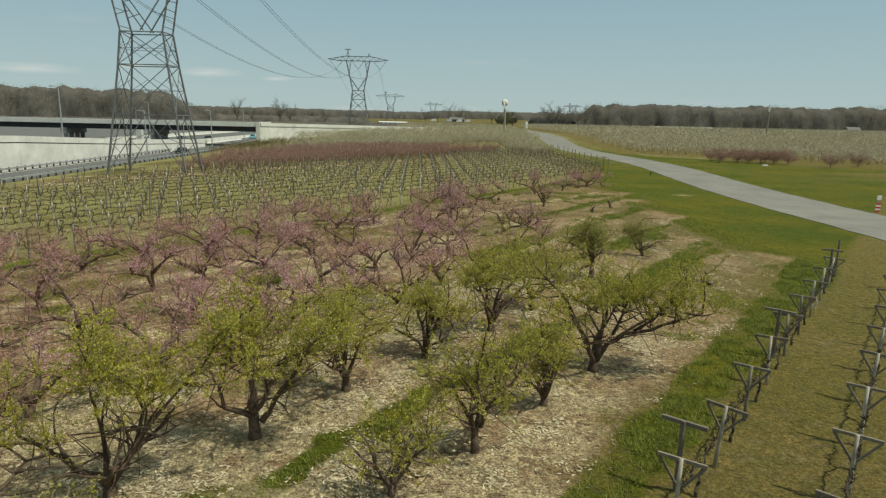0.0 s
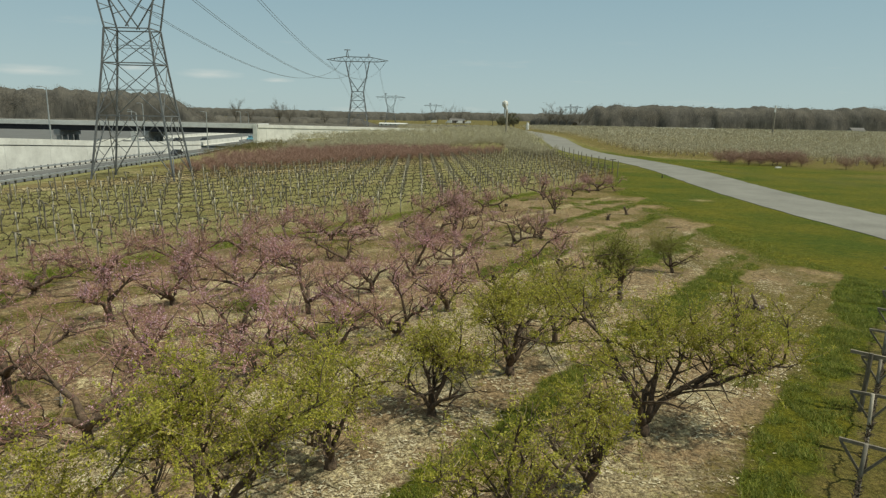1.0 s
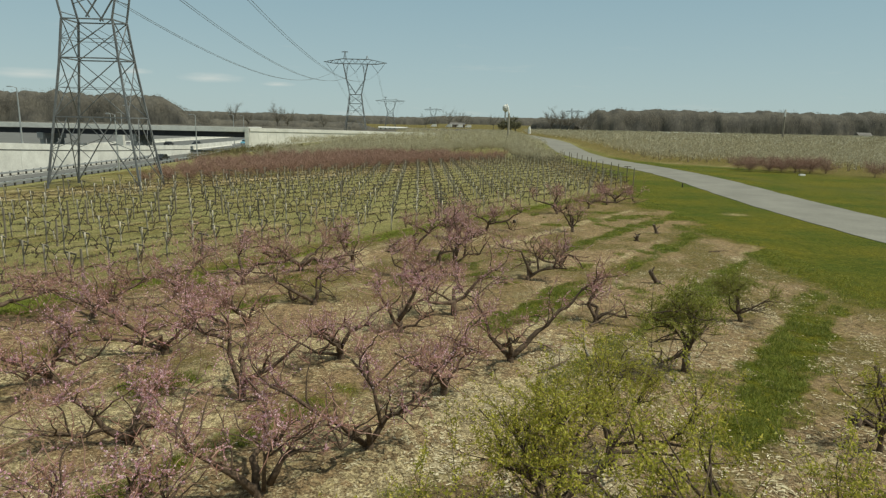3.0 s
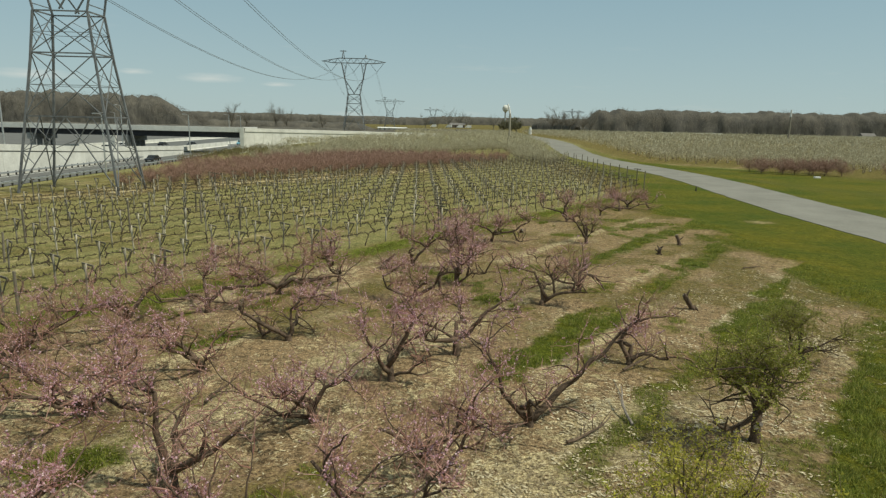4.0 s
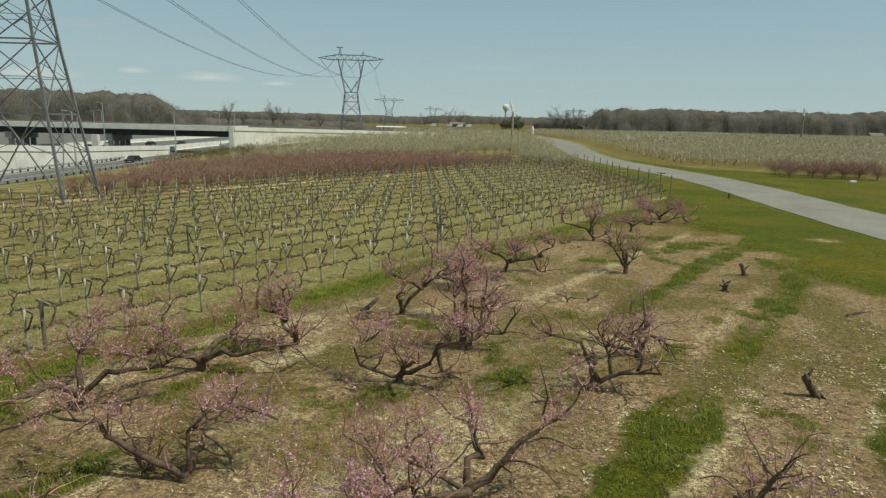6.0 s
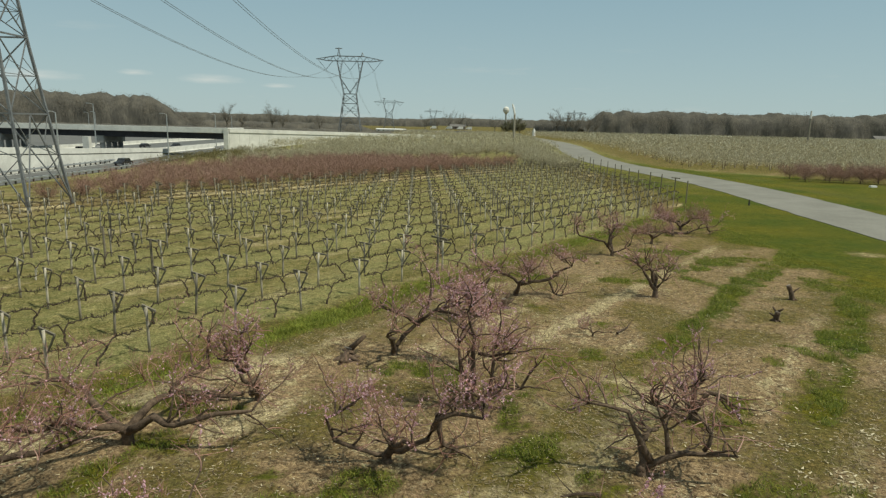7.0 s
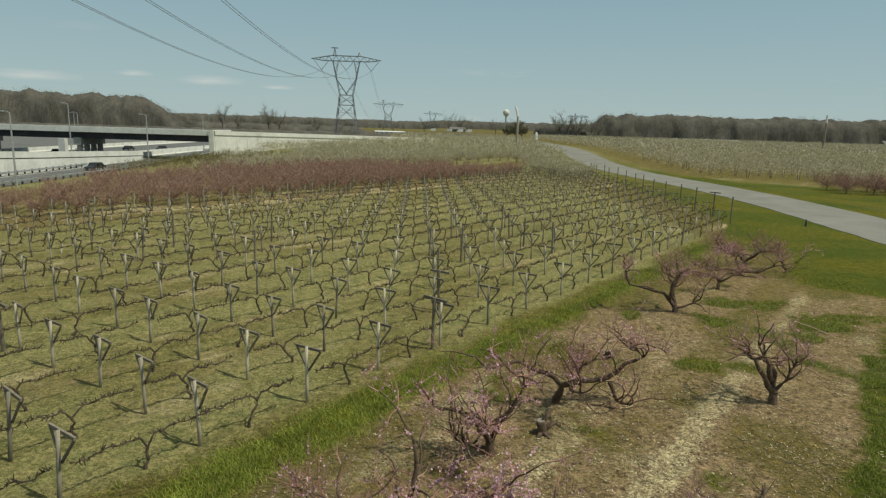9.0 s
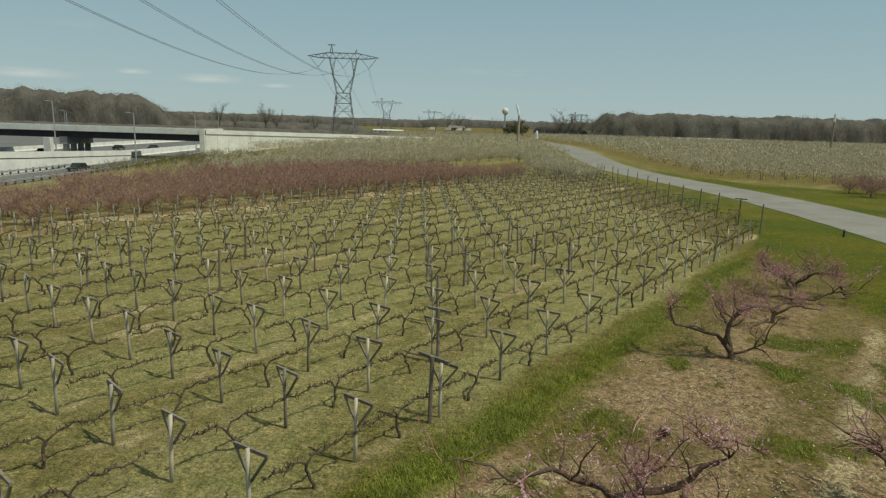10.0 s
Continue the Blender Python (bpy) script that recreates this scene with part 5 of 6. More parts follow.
PEACHES = {
    17.25: [(-2, 1), (2, 1), (5.6, 1), (9.0, 1), (12.0, 0.9)],
    22.05: [(-2, 1), (2, 1), (5.5, 1), (9.0, 1)],
    26.95: [(-1, 1), (3, 1), (6.4, 1), (9.7, 1), (44.3, 0.3)],
    31.95: [(-4, 1), (0, 1), (3.2, 1), (6.6, 1), (9.9, 1), (13.3, 1), (16.6, 1), (20.0, 1), (23.5, 0.95), (26.9, 1), (30.3, 1), (64.5, 0.6), (71.2, 0.85)],
}
k = 0
for v, row in PEACHES.items():
    for u, size in row:
        x, y = plan(u, v + rng.uniform(-0.12, 0.12))
        if x < -42:
            continue
        plant("peach_tree", PEACH[(k * 3) % 5 + (5 if v > 24 else 0)], ("trunk", "twig_mass", "blossom"), x, y, rng.uniform(0, 360), size * rng.uniform(1.0, 1.14),
              "low gnarled peach tree with red twigs and pink blossom", "tree", "peach trees in rows")
        k += 1


def stump(u, v, h, r, tilt, label):
    """A sawn-off old trunk: swollen foot, knobs, broken side stubs and a pale cut."""
    s, c = Soup(), Soup()
    rg = random.Random(int(u * 10))
    foot = Vector((0, 0, -0.1))
    pts, d = [foot], Vector((tilt, 0.1, 1)).normalized()
    for k in range(6):
        d = (d + rand_dir(rg) * 0.16).normalized()
        pts.append(pts[-1] + d * (h + 0.1) / 6)
    s.tube(pts, [r * 1.6, r * 1.25, r * 1.05, r * 1.1, r * 0.95, r * 1.12, r * 0.9], 10)
    for k in range(4 if r < 0.13 else 2):
        q = pts[rg.randint(2, 6)]
        out = (rand_dir(rg, 0.4) + d * 0.4).normalized()
        s.tube([q, q + out * r * 1.5, q + out * r * rg.uniform(2.0, 4.2)], [r * 0.55, r * 0.42, r * 0.3], 6)
    for k in range(5):
        a = k * 1.26 + rg.uniform(-0.3, 0.3)
        s.tube([(0, 0, 0.08), (math.cos(a) * r * 1.5, math.sin(a) * r * 1.5, 0.02), (math.cos(a) * r * 2.6, math.sin(a) * r * 2.6, -0.06)], [r * 0.6, r * 0.4, r * 0.15], 5)
    x, y = plan(u, v)
    g = thing("tree_stump", label, "stump", "cut stumps", at=(x, y, float(height(x, y)) + 0.02), turn=u * 40)
    part("trunk", s, M_BARK, g, soft=True)
    c.tube([pts[-1] - d * 0.02, pts[-1] + d * 0.014], [r * 0.9, r * 0.8], 9)
    part("cut_face", c, M_PALEBARK, g, "pale sawn top")


for u, v, h, r, tilt in ((37.1, 31.9, 0.34, 0.2, 0.3), (40.3, 17.15, 0.75, 0.1, 0.7), (54.9, 22.2, 0.7, 0.1, -0.3), (50.9, 22.2, 0.4, 0.1, 0.2), (45.3, 31.2, 0.35, 0.12, 0.1), (32.0, 7.6, 0.16, 0.17, 0.5), (28.8, 7.9, 0.16, 0.16, 0.6), (51.5, 32.1, 0.3, 0.13, 0.2)):
    stump(u, v, h, r, tilt, "dark sawn-off peach stump in the soil strip")


def cut_branch(u, v, length, turn, pale):
    s = Soup()
    rg = random.Random(int(u * 7 + v))
    pts, _, d = limb(s, rg, Vector((0, 0, 0.06)), Vector((1, 0, 0.05)).normalized(), length, 0.04, 0.012, 6, 0.18, -0.01)
    for j in (2, 3, 4):
        limb(s, rg, pts[j], (d + rand_dir(rg) * 0.8 + Vector((0, 0, 0.2))).normalized(), length * 0.35, 0.018, 0.006, 3, 0.2, 0.0, 4)
    x, y = plan(u, v)
    g = part("fallen_branch", s, M_PALEBARK if pale else M_BARK)
    g.matrix_basis = pose(x, y, float(height(x, y)) + 0.03, 0, 0, turn)
    tagged(g, "pale broken branch lying on the soil" if pale else "dark pruned branch lying on the soil", "branch", "fallen branches")


for row in ((26.2, 16.1, 1.8, 20, False), (31.5, 16.8, 2.0, 35, False), (45.0, 26.3, 1.5, 60, False), (28.1, 15.2, 1.6, 100, True), (50.0, 17.3, 1.6, 30, False), (9.6, 20.1, 1.3, 120, True), (35.0, 22.6, 1.6, 160, False), (22.0, 24.6, 1.5, 75, False)):
    cut_branch(*row)
# ---- vineyard ----
rng = random.Random(9)


def post_meshes():
    st, ca, br = Soup(), Soup(), Soup()
    st.tube([(0, 0, -0.2), (0.004, 0, 0.5), (0, 0.005, 1.0), (0, 0, 1.52)], [0.046, 0.044, 0.042, 0.04], 7)
    ca.box(-0.025, 0.025, -0.46, 0.46, 1.435, 1.505)
    # the arm is bolted to one side of the post
    ca.v = [(x + 0.075, y, z) for x, y, z in ca.v]
    bl, brr = Soup(), Soup()
    bl.beam((0.075, -0.43, 1.43), (0.06, 0.0, 0.84), 0.036, 0.05)
    brr.beam((0.075, 0.43, 1.43), (0.06, 0.0, 0.84), 0.036, 0.05)
    return st.mesh("stake", M_POST, True), ca.mesh("crossarm", M_BRACE), bl.mesh("brace", M_BRACE), brr.mesh("brace", M_BRACE)


POST = post_meshes()
ROW_TURN = math.degrees(math.atan2(0.8, 0.6))


def trellis_post(x, y, size, lean, tall=False):
    g = thing("trellis_post", "weathered wooden vineyard post with V-braced crossarm", "vineyard post", "trellis posts")
    g.matrix_basis = pose(x, y, float(height(x, y)), lean[0], lean[1], ROW_TURN + lean[2])
    for n, me in zip(("stake", "crossarm", "brace", "brace"), POST):
        part(n, me, None, g)
    g.scale = (1, 1, size)


def end_post(x, y, h, arm, lean):
    g = thing("end_post", "tall weathered wooden end post of a vine row", "vineyard post", "vine row end posts")
    g.matrix_basis = pose(x, y, float(height(x, y)), lean[0], lean[1], ROW_TURN)
    s = Soup()
    s.tube([(0, 0, -0.2), (0, 0, h * 0.5), (0, 0, h)], [0.065, 0.06, 0.055], 7)
    part("stake", s, M_BRACE, g)
    if arm:
        s = Soup()
        s.box(0.04, 0.11, -0.48, 0.48, h - 0.12, h - 0.03)
        part("crossarm", s, M_BRACE, g)


def vine_meshes(seed, mat=M_VINE):
    """A crooked trunk to the wire, two rough arms along it, and the stubs of the winter's cuts."""
    rg = random.Random(seed)
    w, c = Soup(), Soup()
    lean = rg.uniform(-0.28, 0.28)
    fork = Vector((lean, rg.uniform(-0.06, 0.06), rg.uniform(0.48, 0.66)))
    pts = [Vector((0, 0, -0.1)), Vector((rg.uniform(-0.04, 0.04), 0, 0.08))]
    pts += [Vector((lean * k / 4 + rg.uniform(-0.07, 0.07), rg.uniform(-0.05, 0.05), 0.08 + (fork.z - 0.08) * k / 4)) for k in (1, 2, 3)] + [fork]
    w.tube(pts, [0.05, 0.04, 0.033, 0.037, 0.031, 0.04], 6)
    for k in range(7):
        q = pts[rg.randint(1, 5)]
        w.tube([q, q + rand_dir(rg, 0.3) * rg.uniform(0.05, 0.13)], [0.02, 0.009], 4)
    for e in (-1, 1):
        out = rg.uniform(0.12, 0.3)
        pp = [fork.copy(), fork + Vector((e * out * 0.6, rg.uniform(-0.05, 0.05), (0.76 - fork.z) * 0.75)), Vector((fork.x + e * out, 0, 0.755))]
        reach = rg.uniform(1.25, 1.55) - e * lean
        steps = 11
        for k in range(steps):
            pp.append(Vector((fork.x + e * (out + (k + 1) * (reach - out) / steps), rg.uniform(-0.035, 0.035), 0.765 + 0.025 * math.sin(k * 0.8 + seed) + rg.uniform(-0.03, 0.03))))
        c.tube(pp, [0.028, 0.023] + [(0.0215 - 0.001 * k) * rg.uniform(0.7, 1.35) for k in range(steps)] + [0.008], 5)
        for i, q in enumerate(pp[2:]):
            for m in range(4):
                o = q + Vector((rg.uniform(-0.05, 0.05), 0, 0))
                d = rand_dir(rg, rg.uniform(0.0, 0.9))
                c.tube([o, o + d * rg.uniform(0.05, 0.16)], [0.017, 0.007], 3)
    return w.mesh("vine_trunk", mat), c.mesh("cordon", M_VINE)


VINES = [vine_meshes(300 + k) for k in range(9)]
PALE_VINE = vine_meshes(310, M_PALEVINE)


def vine(x, y, k):
    g = thing("grapevine", "leafless dark grapevine trained along a low cordon", "grapevine", "grapevines in rows", at=(x, y, float(height(x, y))), turn=ROW_TURN + (180 if k % 2 else 0))
    for n, me in zip(("vine_trunk", "cordon"), PALE_VINE if k % 17 == 5 else VINES[k % 9]):
        part(n, me, None, g)


def pour(soup, me, m):
    """Add a mesh to a soup at a pose."""
    co = np.empty(len(me.vertices) * 3)
    me.vertices.foreach_get("co", co)
    co = co.reshape(-1, 3) @ np.array(m.to_3x3()).T + np.array(m.translation)
    n = len(soup.v)
    soup.v += [tuple(p) for p in co]
    soup.f += [tuple(i + n for i in p.vertices) for p in me.polygons]


far_stakes, far_arms, far_vines = Soup(), Soup(), Soup()
posts = vines = 0
SPOTS = []
for r in range(16):
    v = 37.07 + 2.45 * r
    first = 45.80 - 0.05 * r
    for k in range(-30, 40):
        u = first + 3.04 * k
        x, y = plan(u, v)
        if x < -39 + 0.25 * max(0, y - 60) or x > 23.2 or y < 20:
            continue
        SPOTS.append((u, v, r, k, x, y))
SPOTS.sort(key=lambda s: math.hypot(s[4], s[5] - 44))
for n, (u, v, r, k, x, y) in enumerate(SPOTS):
    u2, v2 = u + rng.uniform(-0.12, 0.12), v + rng.uniform(-0.06, 0.06)
    px, py = plan(u2, v2)
    lean = (rng.gauss(0, 1.3), rng.gauss(0, 1.6), rng.gauss(0, 4))
    qx, qy = plan(u + 1.5 + rng.uniform(-0.25, 0.25), v + rng.uniform(-0.05, 0.05))
    if n < 290:
        trellis_post(px, py, rng.uniform(0.94, 1.06), lean)
        if rng.random() < 0.11:
            bx, by = plan(u2 + rng.choice((-1, 1)) * rng.uniform(0.3, 0.6), v2 + rng.uniform(-0.1, 0.1))
            end_post(bx, by, rng.uniform(1.6, 2.05), rng.random() < 0.35, lean)
        vine(qx, qy, n)
    else:
        m = pose(px, py, float(height(px, py)), lean[0], lean[1], ROW_TURN + lean[2])
        pour(far_stakes, POST[0], m)
        for me in POST[1:]:
            pour(far_arms, me, m)
        m = pose(qx, qy, float(height(qx, qy)), 0, 0, ROW_TURN)
        for me in VINES[n % 9]:
            pour(far_vines, me, m)
tagged(part("distant_trellis_posts", far_stakes, M_POST), "distant rows of weathered wooden vineyard stakes", "vineyard posts", kind="stuff")
tagged(part("distant_crossarms", far_arms, M_BRACE), "distant V-braced crossarms of vineyard posts", "vineyard posts", kind="stuff")
tagged(part("distant_grapevines", far_vines, M_VINE), "distant rows of leafless dark grapevines", "grapevines", kind="stuff")

# a tall stake closes each row beside the lane verge
for r in range(14):
    v = 37.07 + 2.45 * r
    u = (24.3 + rng.uniform(-0.3, 0.3) + 0.8 * v) / 0.6
    ex, ey = plan(u, v)
    end_post(ex, ey, rng.uniform(2.1, 2.45), r == 1, (rng.gauss(0, 1), rng.gauss(0, 1)))

# the short rows beside the lane verge
for r, v in enumerate((2.9, 0.3, -2.3)):
    for k in range(-1, 9):
        u = 14.55 + 0.4 * r + 2.97 * k
        x, y = plan(u, v)
        if x > 20.5:
            continue
        trellis_post(x, y, 1.0, (rng.gauss(0, 1.5), rng.gauss(0, 1.5), rng.gauss(0, 3)))
        vine(*plan(u + 1.5, v), k + r)
    ex, ey = plan(38.0 - 0.6 * r, v)
    end_post(ex, ey, 2.0, False, (0, 0))

for u, v, h in ((13.0, 3.3, 1.62), (23.2, 3.2, 1.7), (36.4, 3.0, 1.75)):
    end_post(*plan(u, v), h, True, (rng.gauss(0, 2), rng.gauss(0, 2)))
# ---- blocks beyond the vineyard, woods and distance ----
def haze_tree(seed, tall, spread, slivers, stem_r, low=0.35, width=0.05):
    """A small orchard tree seen from afar: stem with limbs, and a cloud of fine shoots."""
    rg = random.Random(seed)
    w, c = Soup(), Soup()
    top = Vector((0, 0, tall * low))
    w.tube([(0, 0, -0.2), top * 0.5 + Vector((0.05, 0, 0)), top], [stem_r, stem_r * 0.8, stem_r * 0.7], 5)
    tips = []
    for i in range(5):
        a = i * 1.256 + rg.uniform(-0.3, 0.3)
        d = Vector((math.cos(a), math.sin(a), rg.uniform(0.3, 0.9))).normalized()
        pts, _, _ = limb(w, rg, top, d, spread * rg.uniform(0.8, 1.1), stem_r * 0.5, stem_r * 0.15, 4, 0.22, 0.04, 4)
        tips += pts[1:]
    for k in range(slivers):
        p = rg.choice(tips) + rand_dir(rg) * spread * rg.uniform(0.05, 0.42)
        d = rand_dir(rg, 0.7)
        c.sliver(p, d, rand_dir(rg), rg.uniform(0.2, 0.55), width)
    return w, c


RED = [[s.mesh(n, m) for s, n, m in zip(haze_tree(400 + k, 2.0, 2.1, 2700, 0.07, 0.28, 0.03), ("trunk", "crown"), (M_BARK, M_HAZE_TWIG))] for k in range(4)]
rng = random.Random(12)
for r, v in enumerate((76.3, 80.7, 85.2, 89.7, 94.2)):
    for k in range(36):
        u = 46 + 2.65 * k + rng.uniform(-0.3, 0.3)
        x, y = plan(u, v + rng.uniform(-0.2, 0.2))
        if x < -35 - 0.1 * (y - 90) or u > 121 - 4 * r:
            continue
        plant("peach_tree", RED[rng.randrange(4)], ("trunk", "crown"), x, y, rng.uniform(0, 360), rng.uniform(0.82, 1.05) * (0.9 if u < 75 else 1.0),
              "young peach tree hazed with dense red-pink shoots", "tree", "red peach trees in rows")

PALE = [[s.mesh(n, m) for s, n, m in zip(haze_tree(420 + k, 3.0, 2.3, 2000, 0.08, 0.24, 0.06), ("trunk", "crown"), (M_BARK, M_PALEBLOOM))] for k in range(3)]
for r in range(-7, 26):
    v = 99.4 + 4.6 * r
    for k in range(60):
        u = 60 + 4.0 * k + rng.uniform(-0.4, 0.4)
        x, y = plan(u, v)
        if x < -33 + 0.05 * (y - 120) or x > bend(y) - 5.8 or y > 194 or (r < 0 and (x < 15 or y < 136 or x > 23.5)):
            continue
        plant("fruit_tree", PALE[rng.randrange(3)], ("trunk", "crown"), x, y, rng.uniform(0, 360), rng.uniform(0.75, 1.05),
              "small fruit tree pale with white-green blossom", "tree", "pale fruit trees in rows")


def cloud_of(trees, slivers, seed, crown, width, length, trunk=0.12, up=0.7, outward=0.6, core=False):
    """Many distant trees as one mesh. Rows of x, y, z, height, spread; crown: share of the height that is crown."""
    rs = np.random.RandomState(seed)
    V, F = [], []
    for x, y, z, h, sp in trees:
        n = len(V)
        lean = rs.uniform(-0.04, 0.04) * h
        for a in range(3):
            V.append((x + trunk * math.cos(a * 2.1), y + trunk * math.sin(a * 2.1), z - 0.3))
        for a in range(3):
            V.append((x + lean + trunk * 0.3 * math.cos(a * 2.1), y + trunk * 0.3 * math.sin(a * 2.1), z + h * 0.85))
        F += [(n, n + 1, n + 4, n + 3), (n + 1, n + 2, n + 5, n + 4), (n + 2, n, n + 3, n + 5)]
        g = rs.randn(slivers, 3)
        g = g / np.linalg.norm(g, axis=1)[:, None] * (rs.rand(slivers, 1) ** 0.45)
        c = np.array([x + lean * 0.6, y, z + h * (1 - crown / 2)]) + g * np.array([sp, sp, h * crown / 2])
        d = rs.randn(slivers, 3) * 0.55 + g * outward + np.array([0, 0, up])
        d /= np.linalg.norm(d, axis=1)[:, None]
        s = np.cross(d, rs.randn(slivers, 3))
        s /= np.linalg.norm(s, axis=1)[:, None] + 1e-9
        L = rs.uniform(0.5, 1.0, (slivers, 1)) * length
        W = rs.uniform(0.5, 1.0, (slivers, 1)) * width
        if core:
            r = np.linalg.norm(g, axis=1)[:, None]
            L, W = L * (1.5 - 0.95 * r), W * (1.9 - 1.5 * r)
        n = len(V)
        q = np.stack([c, c + d * L * 0.5 - s * W, c + d * L, c + d * L * 0.5 + s * W], 1).reshape(-1, 3)
        V += q.tolist()
        F += [(n + 4 * i, n + 4 * i + 1, n + 4 * i + 2, n + 4 * i + 3) for i in range(slivers)]
    s = Soup()
    s.v, s.f = V, F
    return s


rs = np.random.RandomState(3)


def woods(name, label, x0, y0, x1, y1, depth, n, h0, h1, seed, slivers, spread, grain=1.0, step=1.6):
    """A belt of close bare wood: an uneven brush-filled mass, feathered with crowns of fine twigs."""
    dx, dy = x1 - x0, y1 - y0
    L = math.hypot(dx, dy)
    tall = lambda t: h0 + (h1 - h0) * t
    # the mass: a lumpy bank with steep sides, its crest broken by single crowns
    cols, prof = int(L / (step * grain)), [(-0.5, -0.05), (-0.47, 0.3), (-0.43, 0.56), (-0.36, 0.76), (-0.25, 0.86), (-0.1, 0.91), (0.1, 0.9), (0.3, 0.82), (0.5, -0.05)]
    t = np.linspace(0, 1, cols)
    s = Soup()
    for j, (o, hh) in enumerate(prof):
        along = t * L
        lump = fbm(along, along * 0 + j * 2.6 * grain + seed * 37.0, 9.0 * grain, 200 + seed, 4)
        crest = fbm(along, along * 0 + seed * 11.0, 8.0 * grain, 240 + seed, 4)
        end = smooth(0, 0.03, t) * smooth(1.0, 0.92, t)
        z = tall(t) * hh * (0.80 + 0.30 * crest + 0.12 * (lump - 0.5)) * (0.25 + 0.75 * end)
        z = z * (1 + (rs.rand(cols) - 0.5) * 0.05)
        oo = o * depth + (lump - 0.5) * 9.0 * grain + depth * 0.5
        x, y = x0 + dx * t - dy / L * oo, y0 + dy * t + dx / L * oo
        s.v += np.stack([x, y, height(x, y) + np.maximum(z, -0.5)], 1).tolist()
    for j in range(len(prof) - 1):
        for i in range(cols - 1):
            k = j * cols + i
            s.f.append((k, k + 1, k + cols + 1, k + cols))
    tagged(part(name, s, M_WOODMASS, soft=True), label, "woods", kind="stuff")
    rows = []
    for k in range(n):
        tt, dd = (k + rs.rand()) / n, rs.rand() * depth * 0.5
        x, y = x0 + dx * tt - dy / L * dd, y0 + dy * tt + dx / L * dd
        end = float(smooth(0, 0.03, tt) * smooth(1.0, 0.92, tt))
        crest = float(fbm(np.array(tt * L), np.array(seed * 11.0), 8.0 * grain, 240 + seed, 4))
        rows.append((x, y, float(height(x, y)), tall(tt) * (0.78 + 0.33 * crest) * rs.uniform(0.9, 1.01) * (0.4 + 0.6 * end), rs.uniform(*spread)))
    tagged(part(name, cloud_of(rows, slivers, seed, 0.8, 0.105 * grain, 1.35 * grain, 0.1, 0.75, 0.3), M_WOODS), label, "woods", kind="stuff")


woods("woodland", "bare grey-brown spring woodland beyond the highway", -600, 345, -180, 502, 44, 420, 38.5, 27, 1, 330, (4, 6.5))
woods("woodland", "low bare scrub behind the overpass", -400, 560, -60, 640, 50, 170, 10, 9, 2, 40, (3, 5))
woods("woodland", "long line of bare grey-brown woodland beyond the fields", 105, 520, 640, 468, 44, 440, 21, 22, 3, 230, (4, 6.5))
woods("woodland", "bare grey-brown woodland far beyond the fields", 80, 640, 110, 560, 40, 50, 10, 13, 5, 90, (4, 6))
woods("scrubland", "low brown scrub and hedges beyond the overpass", -430, 350, -45, 470, 40, 260, 6.4, 5.0, 6, 36, (1.8, 3.2), 0.5)
woods("scrubland", "low brown hedge beyond the pale orchard", -46, 292, 22, 318, 16, 120, 2.3, 2.6, 7, 40, (1.0, 1.8), 0.35)
woods("woodland", "hazy strip of woodland on the horizon", -900, 1900, 700, 2000, 120, 260, 27, 27, 4, 30, (8, 12), 2.2)

# the pale block runs on along the overpass wall to the end of the lane
rows = []
for r in range(36):
    for k in range(20):
        x, y = -44 + 4.2 * k + rs.uniform(-0.6, 0.6), 194 + 4.3 * r + rs.uniform(-0.6, 0.6)
        if (y < 266 and x < -51 + 0.88 * (y - 198)) or x > bend(min(y, 339)) - 6 or (y > 250 and x < (3 if y < 266 else -22)):
            continue
        rows.append((x, y, float(height(x, y)), rs.uniform(1.9, 2.6), rs.uniform(1.9, 2.6)))
tagged(part("pale_orchard", cloud_of(rows, 200, 33, 0.9, 0.06, 0.8, 0.06, 0.3, 0.3), M_PALEBLOOM), "pale blossoming fruit trees along a concrete wall", "orchard", kind="stuff")

# broad block of pale fruit trees beyond the lane
rows = []
for r in range(62):
    for k in range(67):
        x, y = 49 + 4.6 * r + rs.uniform(-0.5, 0.5), 95 + 4.9 * k + rs.uniform(-0.5, 0.5)
        if x < bend(min(y, 339)) + 8.0 or y < 156 - (x - 51) * 0.95 or y > 420 or rs.rand() < 0.06:
            continue
        if x * 0.95 > y + 10:
            continue
        rows.append((x, y, float(height(x, y)), rs.uniform(2.4, 2.9), rs.uniform(2.9, 3.5)))
near = [t for t in rows if t[1] < 200]
rest = [t for t in rows if t[1] >= 200]
stems = Soup()
for x, y, z, h, sp in near:
    for e in (-0.3, 0.3):
        stems.tube([(x + e * 0.3, y, z - 0.2), (x + e, y + e * 0.3, z + h * 0.4), (x + e * 2, y + e, z + h * 0.75)], [0.07, 0.05, 0.02], 3, False)
tagged(part("orchard_stems", stems, M_BARK), "dark trunks of a broad pale orchard", "orchard", kind="stuff")
tagged(part("pale_orchard", cloud_of(near, 300, 31, 0.86, 0.045, 0.75, 0.06, 0.3, 0.3), M_PALEBLOOM), "broad orchard block of pale blossoming fruit trees", "orchard", kind="stuff")
tagged(part("pale_orchard", cloud_of(rest, 85, 32, 0.9, 0.10, 0.9, 0.08, 0.3, 0.3), M_PALEBLOOM), "far orchard block of pale blossoming fruit trees", "orchard", kind="stuff")
